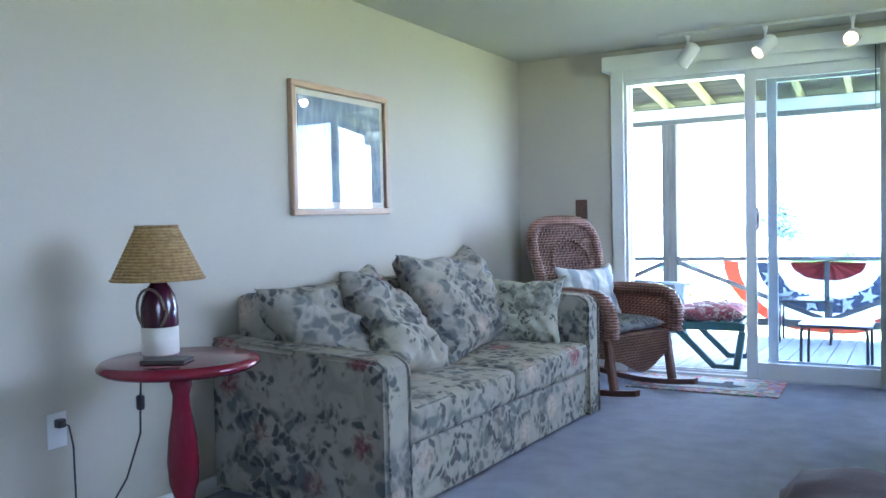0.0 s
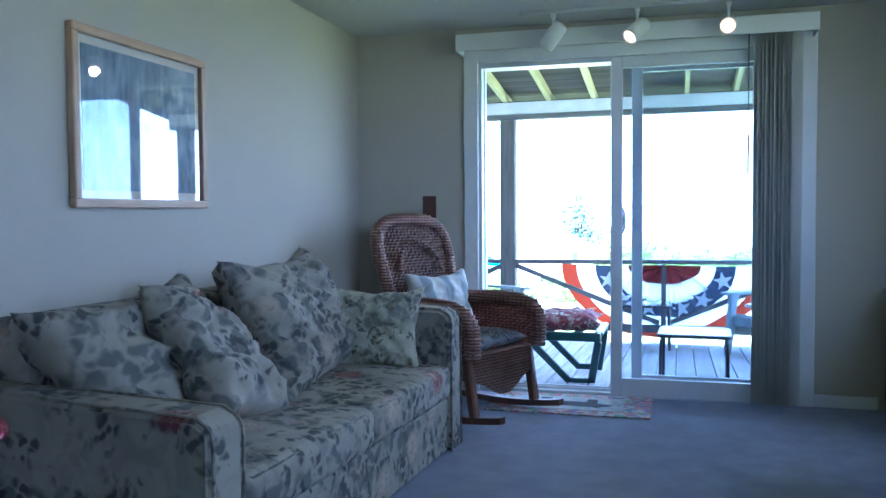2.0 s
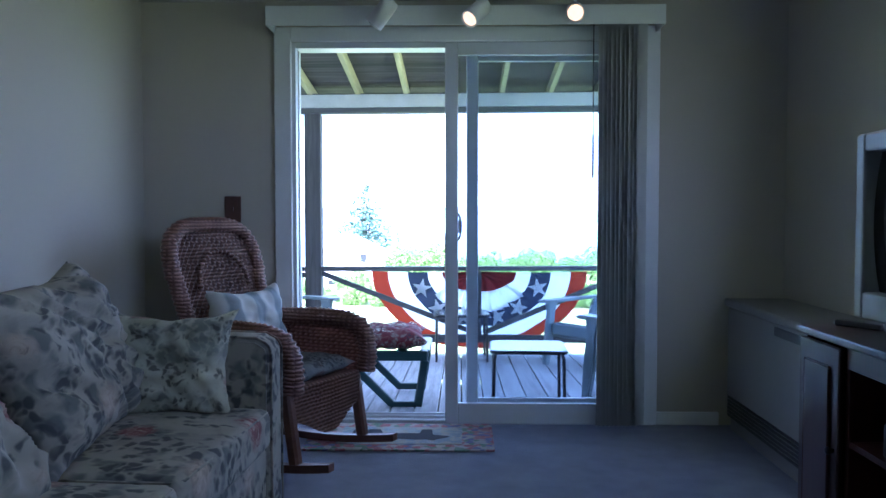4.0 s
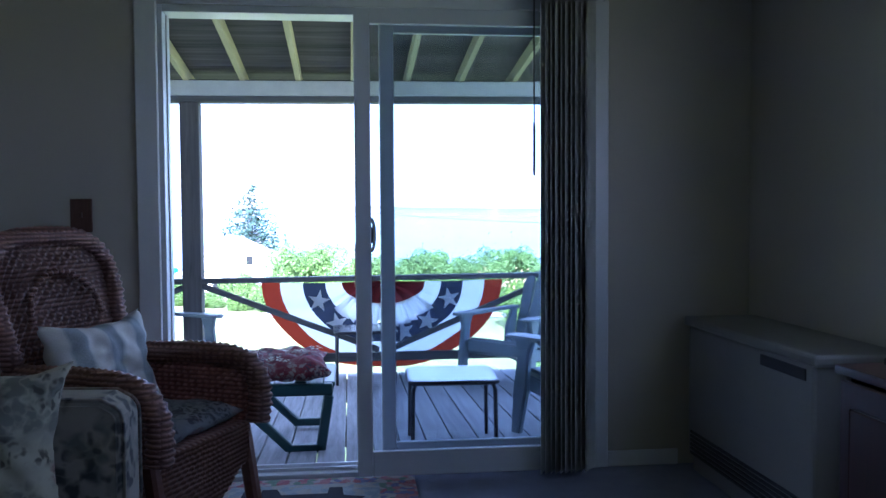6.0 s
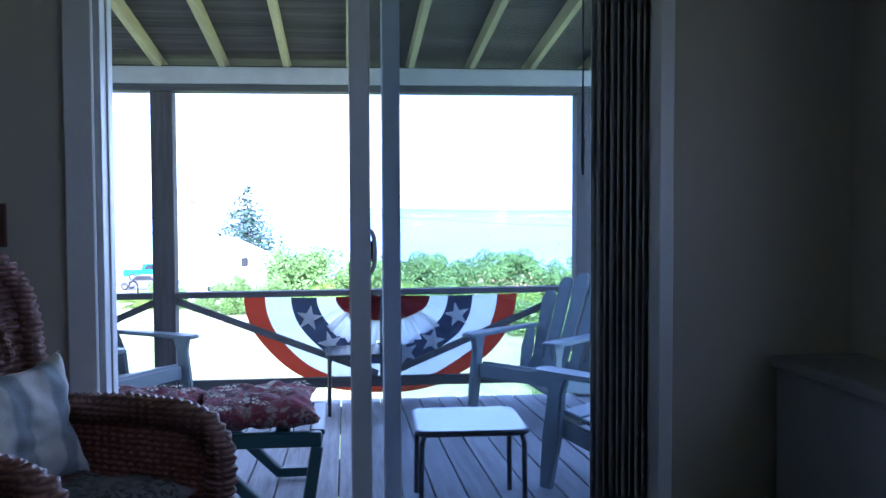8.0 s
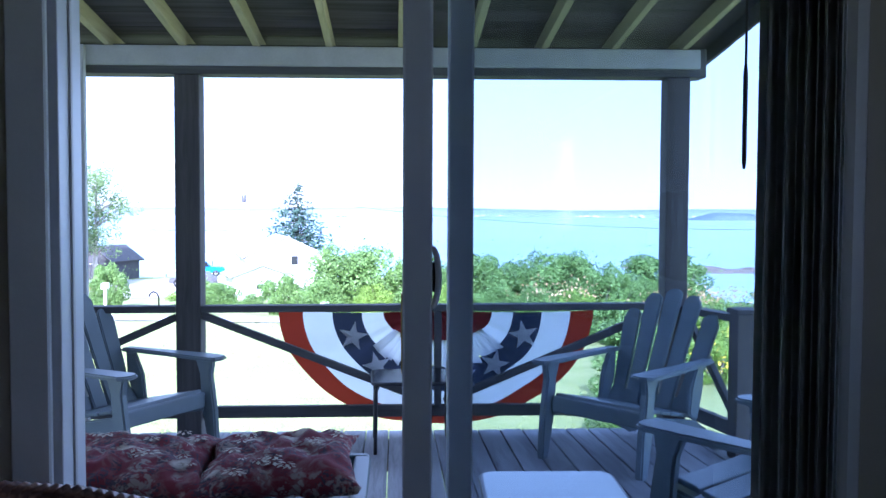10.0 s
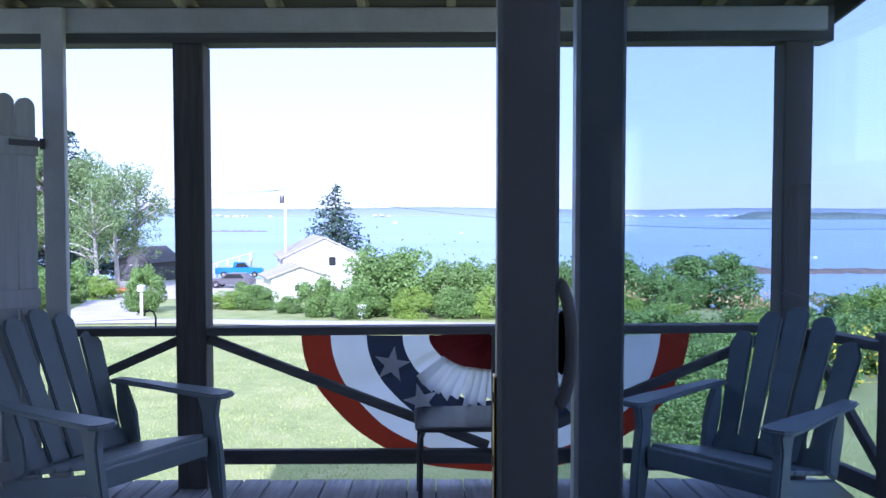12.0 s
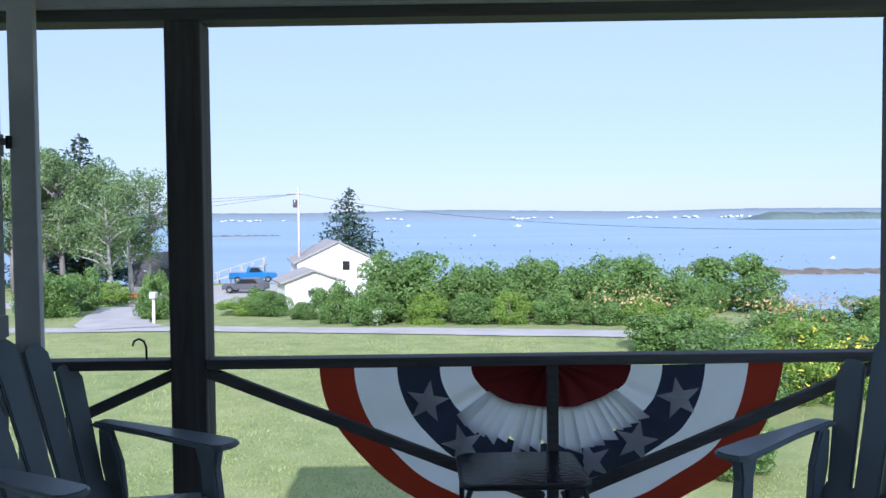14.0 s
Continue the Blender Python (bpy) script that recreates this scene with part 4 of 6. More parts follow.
bm = cushion(0.48, 0.50, 0.085, 0.4, 14, 0.008, 4, 0.3)
part("seat_cushion", bm, M_FLORAL_DARK, rock, "dark floral seat cushion", True, pose(0.01, 0, 0.415))
lp = loose_pillow("lumbar_pillow", "pale blue and white striped pillow on the rocking chair", 0.46, 0.33, 0.15, pose(-1.605, 5.25, 0) @ pose(0, 0, 0, 0, 0, -25) @ pose(-0.155, 0.0, 0.585) @ pose(0, 0, 0, 0, 0, 90) @ pose(0, 0, 0, 76, 0, 0), M_STRIPE, 14, 0.008)

# ---------------------------------------------------------------- rug
rug = thing("door_mat_rug", "small multicoloured rug with a black bear motif", "rug", pose(-1.065, 5.550, 0))
bm = bmesh.new()
bx(bm, -0.452, 0.452, -0.245, 0.245, 0.0005, 0.010, 0.003)
part("border", bm, M_RUG, rug, "red, green and blue patterned border")
box("field", -0.30, 0.30, -0.155, 0.155, 0.0101, 0.0125, M_RUGFIELD, rug, label="pale mottled centre field")
bear = []
for x, z in ((-0.19, -0.015), (-0.185, 0.03), (-0.15, 0.055), (-0.06, 0.06), (0.0, 0.052), (0.06, 0.062), (0.10, 0.058), (0.125, 0.075), (0.14, 0.055), (0.175, 0.03), (0.185, 0.01), (0.15, 0.0), (0.12, -0.01), (0.115, -0.085), (0.075, -0.085), (0.07, -0.03), (-0.07, -0.03), (-0.085, -0.085), (-0.13, -0.085), (-0.135, -0.03), (-0.16, -0.085), (-0.185, -0.08)):
    bear.append((1.3 * x, 1.3 * z))
bm = bmesh.new()
extrude_outline(bm, bear, 0, 0.0015, pose(0, 0, 0.0127) @ pose(0, 0, 0, -90, 0, 0) @ Matrix.Scale(-1, 4, (0, 0, 1)))
part("motif", bm, M_BLACKC, rug, "black bear silhouette")

# ---------------------------------------------------------------- heater, cabinet, television
heat = thing("wall_heater", "beige metal wall heater with a dark bottom grille", "heater", pose(0, 0, 0))
box("plinth", 0.60, XR - 0.001, 4.78, 5.73, 0.001, 0.075, M_HEATER, heat, 0.006)
box("body", 0.585, XR - 0.001, 4.76, 5.75, 0.0755, 0.63, M_HEATER, heat, 0.012, "", 2)
box("top", 0.57, XR - 0.001, 4.73, 5.77, 0.6305, 0.67, M_HEATER, heat, 0.012, "", 2)
for k in range(6):
    box("grille_slat", 0.578, 0.5845, 4.80, 5.71, 0.082 + 0.018 * k, 0.092 + 0.018 * k, M_BLACK, heat)
box("control_recess", 0.579, 0.5845, 4.80, 5.10, 0.575, 0.615, M_BLACK, heat, 0.002, "dark control recess")

cab = thing("tv_cabinet", "dark cherry television cabinet with panelled door and shelves", "tv cabinet", pose(0, 0, 0))
cx, cy0, cy1 = 0.350, 2.95, 4.212
box("top", cx - 0.02, XR - 0.02, cy0 - 0.02, cy1 + 0.02, 0.716, 0.741, M_CHERRY, cab, 0.006, "", 2)
box("side", cx, XR - 0.03, cy1 - 0.022, cy1, 0.05, 0.7155, M_CHERRY, cab, 0.002)
box("side", cx, XR - 0.03, cy0, cy0 + 0.022, 0.05, 0.7155, M_CHERRY, cab, 0.002)
box("divider", cx + 0.006, XR - 0.03, 3.91, 3.93, 0.05, 0.7155, M_CHERRY, cab, 0.002)
box("back", XR - 0.029, XR - 0.021, cy0, cy1, 0.05, 0.7155, M_CHERRY, cab)
box("plinth", cx + 0.02, XR - 0.03, cy0 + 0.01, cy1 - 0.01, 0.001, 0.0495, M_CHERRY, cab)
box("shelf", cx + 0.01, XR - 0.031, cy0 + 0.0225, 3.9095, 0.24, 0.258, M_CHERRY, cab)
box("shelf", cx + 0.01, XR - 0.031, cy0 + 0.0225, 3.9095, 0.42, 0.438, M_CHERRY, cab)
box("shelf", cx + 0.01, XR - 0.031, cy0 + 0.0225, 3.9095, 0.055, 0.075, M_CHERRY, cab)
box("top_rail", cx, cx + 0.02, cy0 + 0.0225, 3.9095, 0.65, 0.7155, M_CHERRY, cab, 0.003)
dr = box("door", cx - 0.018, cx - 0.0005, 3.925, cy1 - 0.004, 0.06, 0.706, M_CHERRY, cab, 0.004)
bm = bmesh.new()
bx(bm, cx - 0.026, cx - 0.0181, 3.975, cy1 - 0.054, 0.12, 0.646, 0.007)
part("raised_panel", bm, M_CHERRY, dr)
bm = bmesh.new()
lathe(bm, [(0.006, 0), (0.006, 0.012), (0.012, 0.016), (0.012, 0.022), (0.005, 0.026)], 12, pose(cx - 0.018, 3.95, 0.40) @ pose(0, 0, 0, 0, -90, 0))
part("knob", bm, M_DARKMETAL, dr, smooth=True)
vcr = thing("video_recorder", "black video recorder on the cabinet shelf", "video recorder", pose(0, 0, 0))
box("case", cx + 0.03, XR - 0.10, 3.30, 3.76, 0.4385, 0.53, M_BLACK, vcr, 0.005)
box("display", cx + 0.0285, cx + 0.0299, 3.40, 3.60, 0.47, 0.50, M_SCREEN, vcr)
dvd = thing("disc_player", "slim silver-edged disc player on the lower shelf", "disc player", pose(0, 0, 0))
box("case", cx + 0.03, XR - 0.12, 3.32, 3.75, 0.2585, 0.315, M_BLACK, dvd, 0.004)
box("trim_strip", cx + 0.027, cx + 0.0299, 3.33, 3.74, 0.268, 0.278, M_SILVER, dvd)
rem = thing("remote_control", "black remote control lying on the cabinet top", "remote control", pose(0.49, 4.13, 0.741) @ pose(0, 0, 0, 0, 0, 30))
box("body", -0.022, 0.022, -0.08, 0.08, 0.0005, 0.02, M_BLACK, rem, 0.006, "", 2)

tv = thing("television", "silver-grey tube television on the dark cabinet", "television", pose(0.432, 3.68, 0.7415))
bm = bmesh.new()
bx(bm, 0.06, 0.12, -0.33, 0.33, 0.0, 0.06, 0.02, 2)
part("stand", bm, M_SILVER, tv)
for y0, y1, z0, z1 in ((-0.38, -0.33, 0.045, 0.60), (0.33, 0.38, 0.045, 0.60), (-0.33, 0.33, 0.545, 0.60), (-0.33, 0.33, 0.045, 0.125)):
    box("bezel", 0.0, 0.09, y0, y1, z0, z1, M_SILVER, tv, 0.008, "", 2)
bm = bmesh.new()
n = 14
grid = [[bm.verts.new((0.012 + 0.035 * ((2 * j / n - 1) ** 2 + (2 * i / n - 1) ** 2) * 0.6, -0.33 + 0.66 * j / n, 0.125 + 0.42 * i / n)) for j in range(n + 1)] for i in range(n + 1)]
for i in range(n):
    for j in range(n):
        bm.faces.new((grid[i][j], grid[i + 1][j], grid[i + 1][j + 1], grid[i][j + 1]))
part("screen", bm, M_SCREEN, tv, "dark glossy curved screen", True)
bm = bmesh.new()
v = bx(bm, 0.0901, 0.38, -0.36, 0.36, 0.05, 0.585)
for p in v:
    if p.co.x > 0.2:
        p.co.y *= 0.6
        p.co.z = 0.06 + (p.co.z - 0.05) * 0.75
part("housing", bm, M_SILVER, tv)

stool = thing("footstool", "rounded brown leather footstool on the carpet", "footstool", pose(0.13, 2.13, 0))
bm = cushion(0.78, 0.62, 0.22, 0.5, 16, 0.008, 9, 0.28)
part("cushion", bm, M_LEATHER, stool, smooth=True, at=pose(0, 0, 0.375))
box("body", -0.33, 0.33, -0.25, 0.25, 0.06, 0.30, M_LEATHER, stool, 0.03, "", 2)
for x in (-0.28, 0.28):
    for y in (-0.2, 0.2):
        box("leg", x - 0.025, x + 0.025, y - 0.025, y + 0.025, 0.001, 0.0605, M_DARKWOOD, stool, 0.004)

# ---------------------------------------------------------------- porch
TILT = 0.006    # the old porch leans a little along its length


def lift(x):
    return TILT * (x + 1.2)


roof = thing("porch_roof", "lean-to porch roof, dark boards on pale rafters", "porch roof", None, kind="structure")
RX0, RX1 = -3.75, 1.08


def roof_z(y):
    return 2.236 + 0.128 * (PY - y)


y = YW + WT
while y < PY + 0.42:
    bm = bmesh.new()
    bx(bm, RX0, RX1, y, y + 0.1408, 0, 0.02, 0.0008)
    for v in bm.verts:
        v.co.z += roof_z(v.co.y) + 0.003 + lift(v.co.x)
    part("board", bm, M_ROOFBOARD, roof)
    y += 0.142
for i in range(11):
    x = -3.361 + 0.4215 * i
    bm = bmesh.new()
    bar(bm, (x, YW + WT, roof_z(YW + WT) - 0.048 + lift(x)), (x, PY + 0.34, roof_z(PY + 0.34) - 0.048 + lift(x)), 0.04, 0.092, 0.003)
    part("rafter", bm, M_RAFTER, roof)
bm = bmesh.new()
bar(bm, (RX1 + 0.012, YW + WT, roof_z(YW + WT) - 0.03 + lift(RX1)), (RX1 + 0.012, PY + 0.4, roof_z(PY + 0.4) - 0.03 + lift(RX1)), 0.022, 0.13, 0.003)
part("fascia", bm, M_POST, roof)
bm = bmesh.new()
bx(bm, RX0 - 0.05, RX1 + 0.05, YW + WT, PY + 0.45, 0, 0.03, 0, 1, None)
for v in bm.verts:
    v.co.z += roof_z(v.co.y) + 0.028 + lift(v.co.x)
part("roofing", bm, M_SHINGLE, roof)

beam = thing("porch_beam", "pale painted board on a dark weathered porch beam", "beam", None, kind="structure")
bm = bmesh.new()
bar(bm, (RX0, PY - 0.02, 2.089 + lift(RX0)), (0.95, PY - 0.02, 2.089 + lift(0.95)), 0.038, 0.110, 0.003)
part("board", bm, M_PORCHPAINT, beam, "pale grey painted face board")
bm = bmesh.new()
bar(bm, (RX0, PY + 0.07, 2.073 + lift(RX0)), (1.0, PY + 0.07, 2.073 + lift(1.0)), 0.14, 0.17, 0.004)
part("beam", bm, M_RAILW, beam)

POSTS = ((-2.155, -2.010), (0.766, 0.905), (-3.6, -3.46))
for a, b in POSTS:
    bm = bmesh.new()
    bx(bm, a, b, PY + 0.001, PY + 0.135, deck_z(PY) - 0.01, 1.987 + lift(a), 0.005)
    p = part("porch_post", bm, M_POST)
    tagged(p, "square weathered dark wooden porch post with checks", "post", "porch posts")
bm = bmesh.new()
bx(bm, -2.738, -2.637, PY - 0.078, PY - 0.0401, deck_z(PY - 0.06) - 0.004, 2.13, 0.003)
p = tagged(part("gate_post", bm, M_PORCHPAINT), "pale painted board upright at the gate", "post")

deck = structure(thing("deck", "", "", None), "weathered grey deck of planks running outwards", "deck")
wid = 0.138
i = 0
xd = -3.8
while xd < 0.98:
    key = (i % 6)
    if i < 6:
        bm = bmesh.new()
        bx(bm, 0, wid - 0.007, YW + WT + 0.002, PY + 0.16 + 0.006 * (i % 3), -0.032, -0.001 * (i % 2), 0.004)
        for v in bm.verts:
            v.co.z += deck_z(v.co.y)
        ob = part("plank", bm, M_DECK, deck, at=pose(xd, 0, 0))
        meshes = [ob.data] if i == 0 else meshes + [ob.data]
    else:
        ob = new("plank", meshes[key])
        ob.parent = deck
        ob.matrix_basis = pose(xd, 0, 0)
    xd += wid
    i += 1
bm = bmesh.new()
for y in (YW + WT + 0.01, 7.4, PY + 0.02):
    bx(bm, -3.7, 1.0, y, y + 0.04, deck_z(y) - 0.22, deck_z(y + 0.04) - 0.033)
part("joist", bm, M_POST, deck)
for x in (-3.5, -2.1, 0.8):
    box("pier", x - 0.07, x + 0.07, PY - 0.03, PY + 0.10, -2.6, deck_z(PY) - 0.224, M_POST, deck)

rail = thing("porch_railing", "dark weathered porch railing with diagonal braces", "railing", None, kind="structure")


def rail_run(a, b, z_top=0.611, z_bot=-0.014):
    bm = bmesh.new()
    bar(bm, (a, PY + 0.035, z_top + lift(a) * 0.7), (b, PY + 0.035, z_top + lift(b) * 0.7), 0.09, 0.04, 0.004)
    part("top_rail", bm, M_RAILW, rail)
    bm = bmesh.new()
    bar(bm, (a, PY + 0.05, z_bot), (b, PY + 0.05, z_bot), 0.04, 0.07, 0.004)
    part("bottom_rail", bm, M_RAILW, rail)


rail_run(-2.009, 0.765)
rail_run(-2.69, -2.156)
rail_run(-3.459, -2.79)
for a, b in (((-2.009, 0.57), (-0.65, 0.04)), ((0.765, 0.60), (-0.57, 0.04)), ((-2.156, 0.56), (-2.72, 0.31))):
    bm = bmesh.new()
    bar(bm, (a[0], PY + 0.035, a[1]), (b[0], PY + 0.035, b[1]), 0.035, 0.045, 0.003)
    part("brace", bm, M_RAILW, rail)
bm = bmesh.new()
bx(bm, -0.632, -0.588, PY + 0.015, PY + 0.06, 0.014, 0.592, 0.003)
part("baluster", bm, M_RAILW, rail)
# the return at the end of the porch, with the newel and the stair rails
bm = bmesh.new()
bx(bm, 0.930, 1.050, 8.18, 8.30, deck_z(8.2) - 0.4, 0.652, 0.004)
nw = part("newel", bm, M_POST, rail)
box("cap", 0.920, 1.060, 8.17, 8.31, 0.6522, 0.679, M_RAILW, nw, 0.004)
for z, w, h in ((0.60, 0.09, 0.04), (-0.01, 0.04, 0.08)):
    bm = bmesh.new()
    bar(bm, (0.906, PY + 0.0, z), (0.985, 8.301, z + 0.02), w, h, 0.003)
    part("side_rail", bm, M_RAILW, rail)
bm = bmesh.new()
bar(bm, (0.906, PY, 0.56), (0.985, 8.301, 0.06), 0.035, 0.045, 0.003)
part("brace", bm, M_RAILW, rail)
for z in (0.54, -0.10):
    bm = bmesh.new()
    bar(bm, (1.051, 8.24, z), (2.7, 8.24, z - 1.35), 0.045, 0.075, 0.003)
    part("stair_rail", bm, M_RAILW, rail)
stairs = structure(thing("porch_stairs", "", "", None), "wooden stairs going down from the porch end", "stairs")
for k in range(11):
    box("tread", 1.01 + 0.21 * k, 1.25 + 0.21 * k, 7.2, 8.16, deck_z(8.0) - 0.185 * (k + 1) - 0.035, deck_z(8.0) - 0.185 * (k + 1), M_DECK, stairs, 0.004)
for yy in (7.22, 8.12):
    bm = bmesh.new()
    bar(bm, (1.02, yy, deck_z(8.0) - 0.33), (3.35, yy, deck_z(8.0) - 2.38), 0.04, 0.2)
    part("stringer", bm, M_POST, stairs)

# gate of round-topped boards, standing open along the porch's end
gate = thing("board_gate", "pale whitewashed picket gate with rounded board tops", "gate", pose(-2.765, PY - 0.085, deck_z(PY), 0, 0, -38))
pick = []
for k in range(9):
    a = math.pi * k / 8
    pick.append((0.043 * math.cos(a), 1.82 + 0.045 * math.sin(a)))
for k in range(10):
    bm = bmesh.new()
    extrude_outline(bm, [(-0.043, 0.06), (0.043, 0.06)] + pick, -0.01, 0.01, pose(0, -0.05 - 0.094 * k, 0.012 * math.sin(k * 1.7)) @ pose(0, 0, 0, 0, 0, 90))
    part("picket", bm, M_GATE, gate)
for z in (0.12, 0.90, 1.60):
    box("batten", 0.0105, 0.032, -0.97, -0.005, z, z + 0.085, M_GATE, gate, 0.003)
for z in (0.14, 1.63):
    bm = bmesh.new()
    tube(bm, [(0.033, 0.012, z), (0.033, 0.012, z + 0.05)], 0.012, 8)
    bx(bm, 0.0325, 0.037, -0.14, 0.0, z + 0.012, z + 0.04)
    part("hinge", bm, M_DARKMETAL, gate, "black strap hinge")

# ---------------------------------------------------------------- bunting on the railing
bun = thing("bunting_fan", "pleated red, white and blue star bunting on the railing", "bunting", pose(-0.607, PY + 0.105, 0.585))
BX = 0.962


def fan_pt(u, th):
    """u: 0 at the middle of the rail, 1 at the rim; th: 0 to pi from one end to the other."""
    deep = 0.52 + 0.20 * min(1, max(0, (u - 0.30) / 0.18)) + 0.05 * math.sin(math.pi * min(1, max(0, (u - 0.4) / 0.6)))
    up = max(0.0, math.sin(th))
    r = u * (1 + 0.012 * math.sin(th * 7 + 1) * up)
    fold = 0.020 * u * math.sin(th * 6 + 2.4 * u) + 0.010 * math.sin(th * 15 + 6 * u) * up + 0.013 * math.exp(-((u - 0.5) / 0.16) ** 2) * math.sin(th * 34) * up ** 2
    x = -BX * r * math.cos(th)
    z = -BX * r * up ** 1.04 * deep - 0.012 * math.sin(math.pi * min(1, abs(x) / BX))
    return Vector((x, fold * min(1, 3 * up), z))


def fan_band(name, u0, u1, mt, lab, th0=0.0, th1=math.pi, nr=8, nt=200):
    bm = bmesh.new()
    grid = [[bm.verts.new(fan_pt(u0 + (u1 - u0) * i / nr, th0 + (th1 - th0) * j / nt)) for j in range(nt + 1)] for i in range(nr + 1)]
    for i in range(nr):
        for j in range(nt):
            bm.faces.new((grid[i][j], grid[i][j + 1], grid[i + 1][j + 1], grid[i + 1][j]))
    return part(name, bm, mt, bun, lab, True)


fan_band("centre_band", 0.03, 0.345, M_BREDC, "dark red centre, shade in its colour")
fan_band("inner_band", 0.345, 0.48, M_BWHITE, "white inner band", 0.0, 0.72, nt=60)
fan_band("inner_band", 0.345, 0.48, M_BWHITE, "white inner band", 2.44, math.pi, nt=60)
band = fan_band("star_band", 0.48, 0.665, M_BBLUE, "navy band with stars")
fan_band("outer_band", 0.665, 0.85, M_BWHITE, "white band")
fan_band("rim_band", 0.85, 1.0, M_BRED, "red rim band")
# knife pleats that hang from the inner band over the navy one
rng = random.Random(5)
th = 0.62
while th < 2.50:
    wd = rng.uniform(0.085, 0.125)
    a, b = fan_pt(0.335, th), fan_pt(0.335, th + wd * 1.25)
    lo = rng.uniform(0.485, 0.515)
    c, d = fan_pt(lo, th + wd * 1.1), fan_pt(lo + rng.uniform(-0.035, 0.0), th - 0.015)
    bm = bmesh.new()
    rows = []
    for i in range(6):
        f = i / 5
        p, q = a.lerp(d, f), b.lerp(c, f)
        rows.append([bm.verts.new(p.lerp(q, k / 4) + Vector((0, -0.012 - 0.030 * f * (k / 4) ** 1.5 - 0.006 * math.sin(k / 4 * math.pi), 0))) for k in range(5)])
    for p, q in zip(rows, rows[1:]):
        for k in range(4):
            bm.faces.new((p[k], p[k + 1], q[k + 1], q[k]))
    part("pleat", bm, M_BWHITE, bun, smooth=True)
    th += wd
for u, th0, turn in ((0.572, 0.36, -0.15), (0.585, 0.86, 0.25), (0.57, 1.30, 0.1), (0.57, 1.86, 0.3), (0.575, 2.26, -0.2), (0.575, 2.80, 0.18)):
    bm = bmesh.new()
    c = fan_pt(u, th0)
    vs = []
    for k in range(10):
        r = 0.092 if k % 2 == 0 else 0.037
        a = math.pi / 2 + math.pi * k / 5 + turn
        vs.append(bm.verts.new((c.x + r * math.cos(a), c.y - 0.026 - 0.006 * math.cos(a), c.z + r * math.sin(a))))
    mid = bm.verts.new((c.x, c.y - 0.028, c.z))
    for k in range(10):
        bm.faces.new((mid, vs[(k + 1) % 10], vs[k]))
    part("star", bm, M_BWHITE, band, "white star")

# ---------------------------------------------------------------- resin garden chairs


def smooth_slab(bm, pts, half, m=None, bevel=0.008):
    n0 = len(bm.verts)
    b2 = bmesh.new()
    extrude_outline(b2, pts, -half, half)
    es = [e for e in b2.edges if abs(e.verts[0].co.y - e.verts[1].co.y) < 1e-6]
    bmesh.ops.bevel(b2, geom=es, offset=bevel, segments=2, affect="EDGES")
    if m is not None:
        bmesh.ops.transform(b2, matrix=m, verts=b2.verts)
    me = bpy.data.meshes.new("tmp")
    b2.to_mesh(me)
    b2.free()
    bm.from_mesh(me)
    bpy.data.meshes.remove(me)


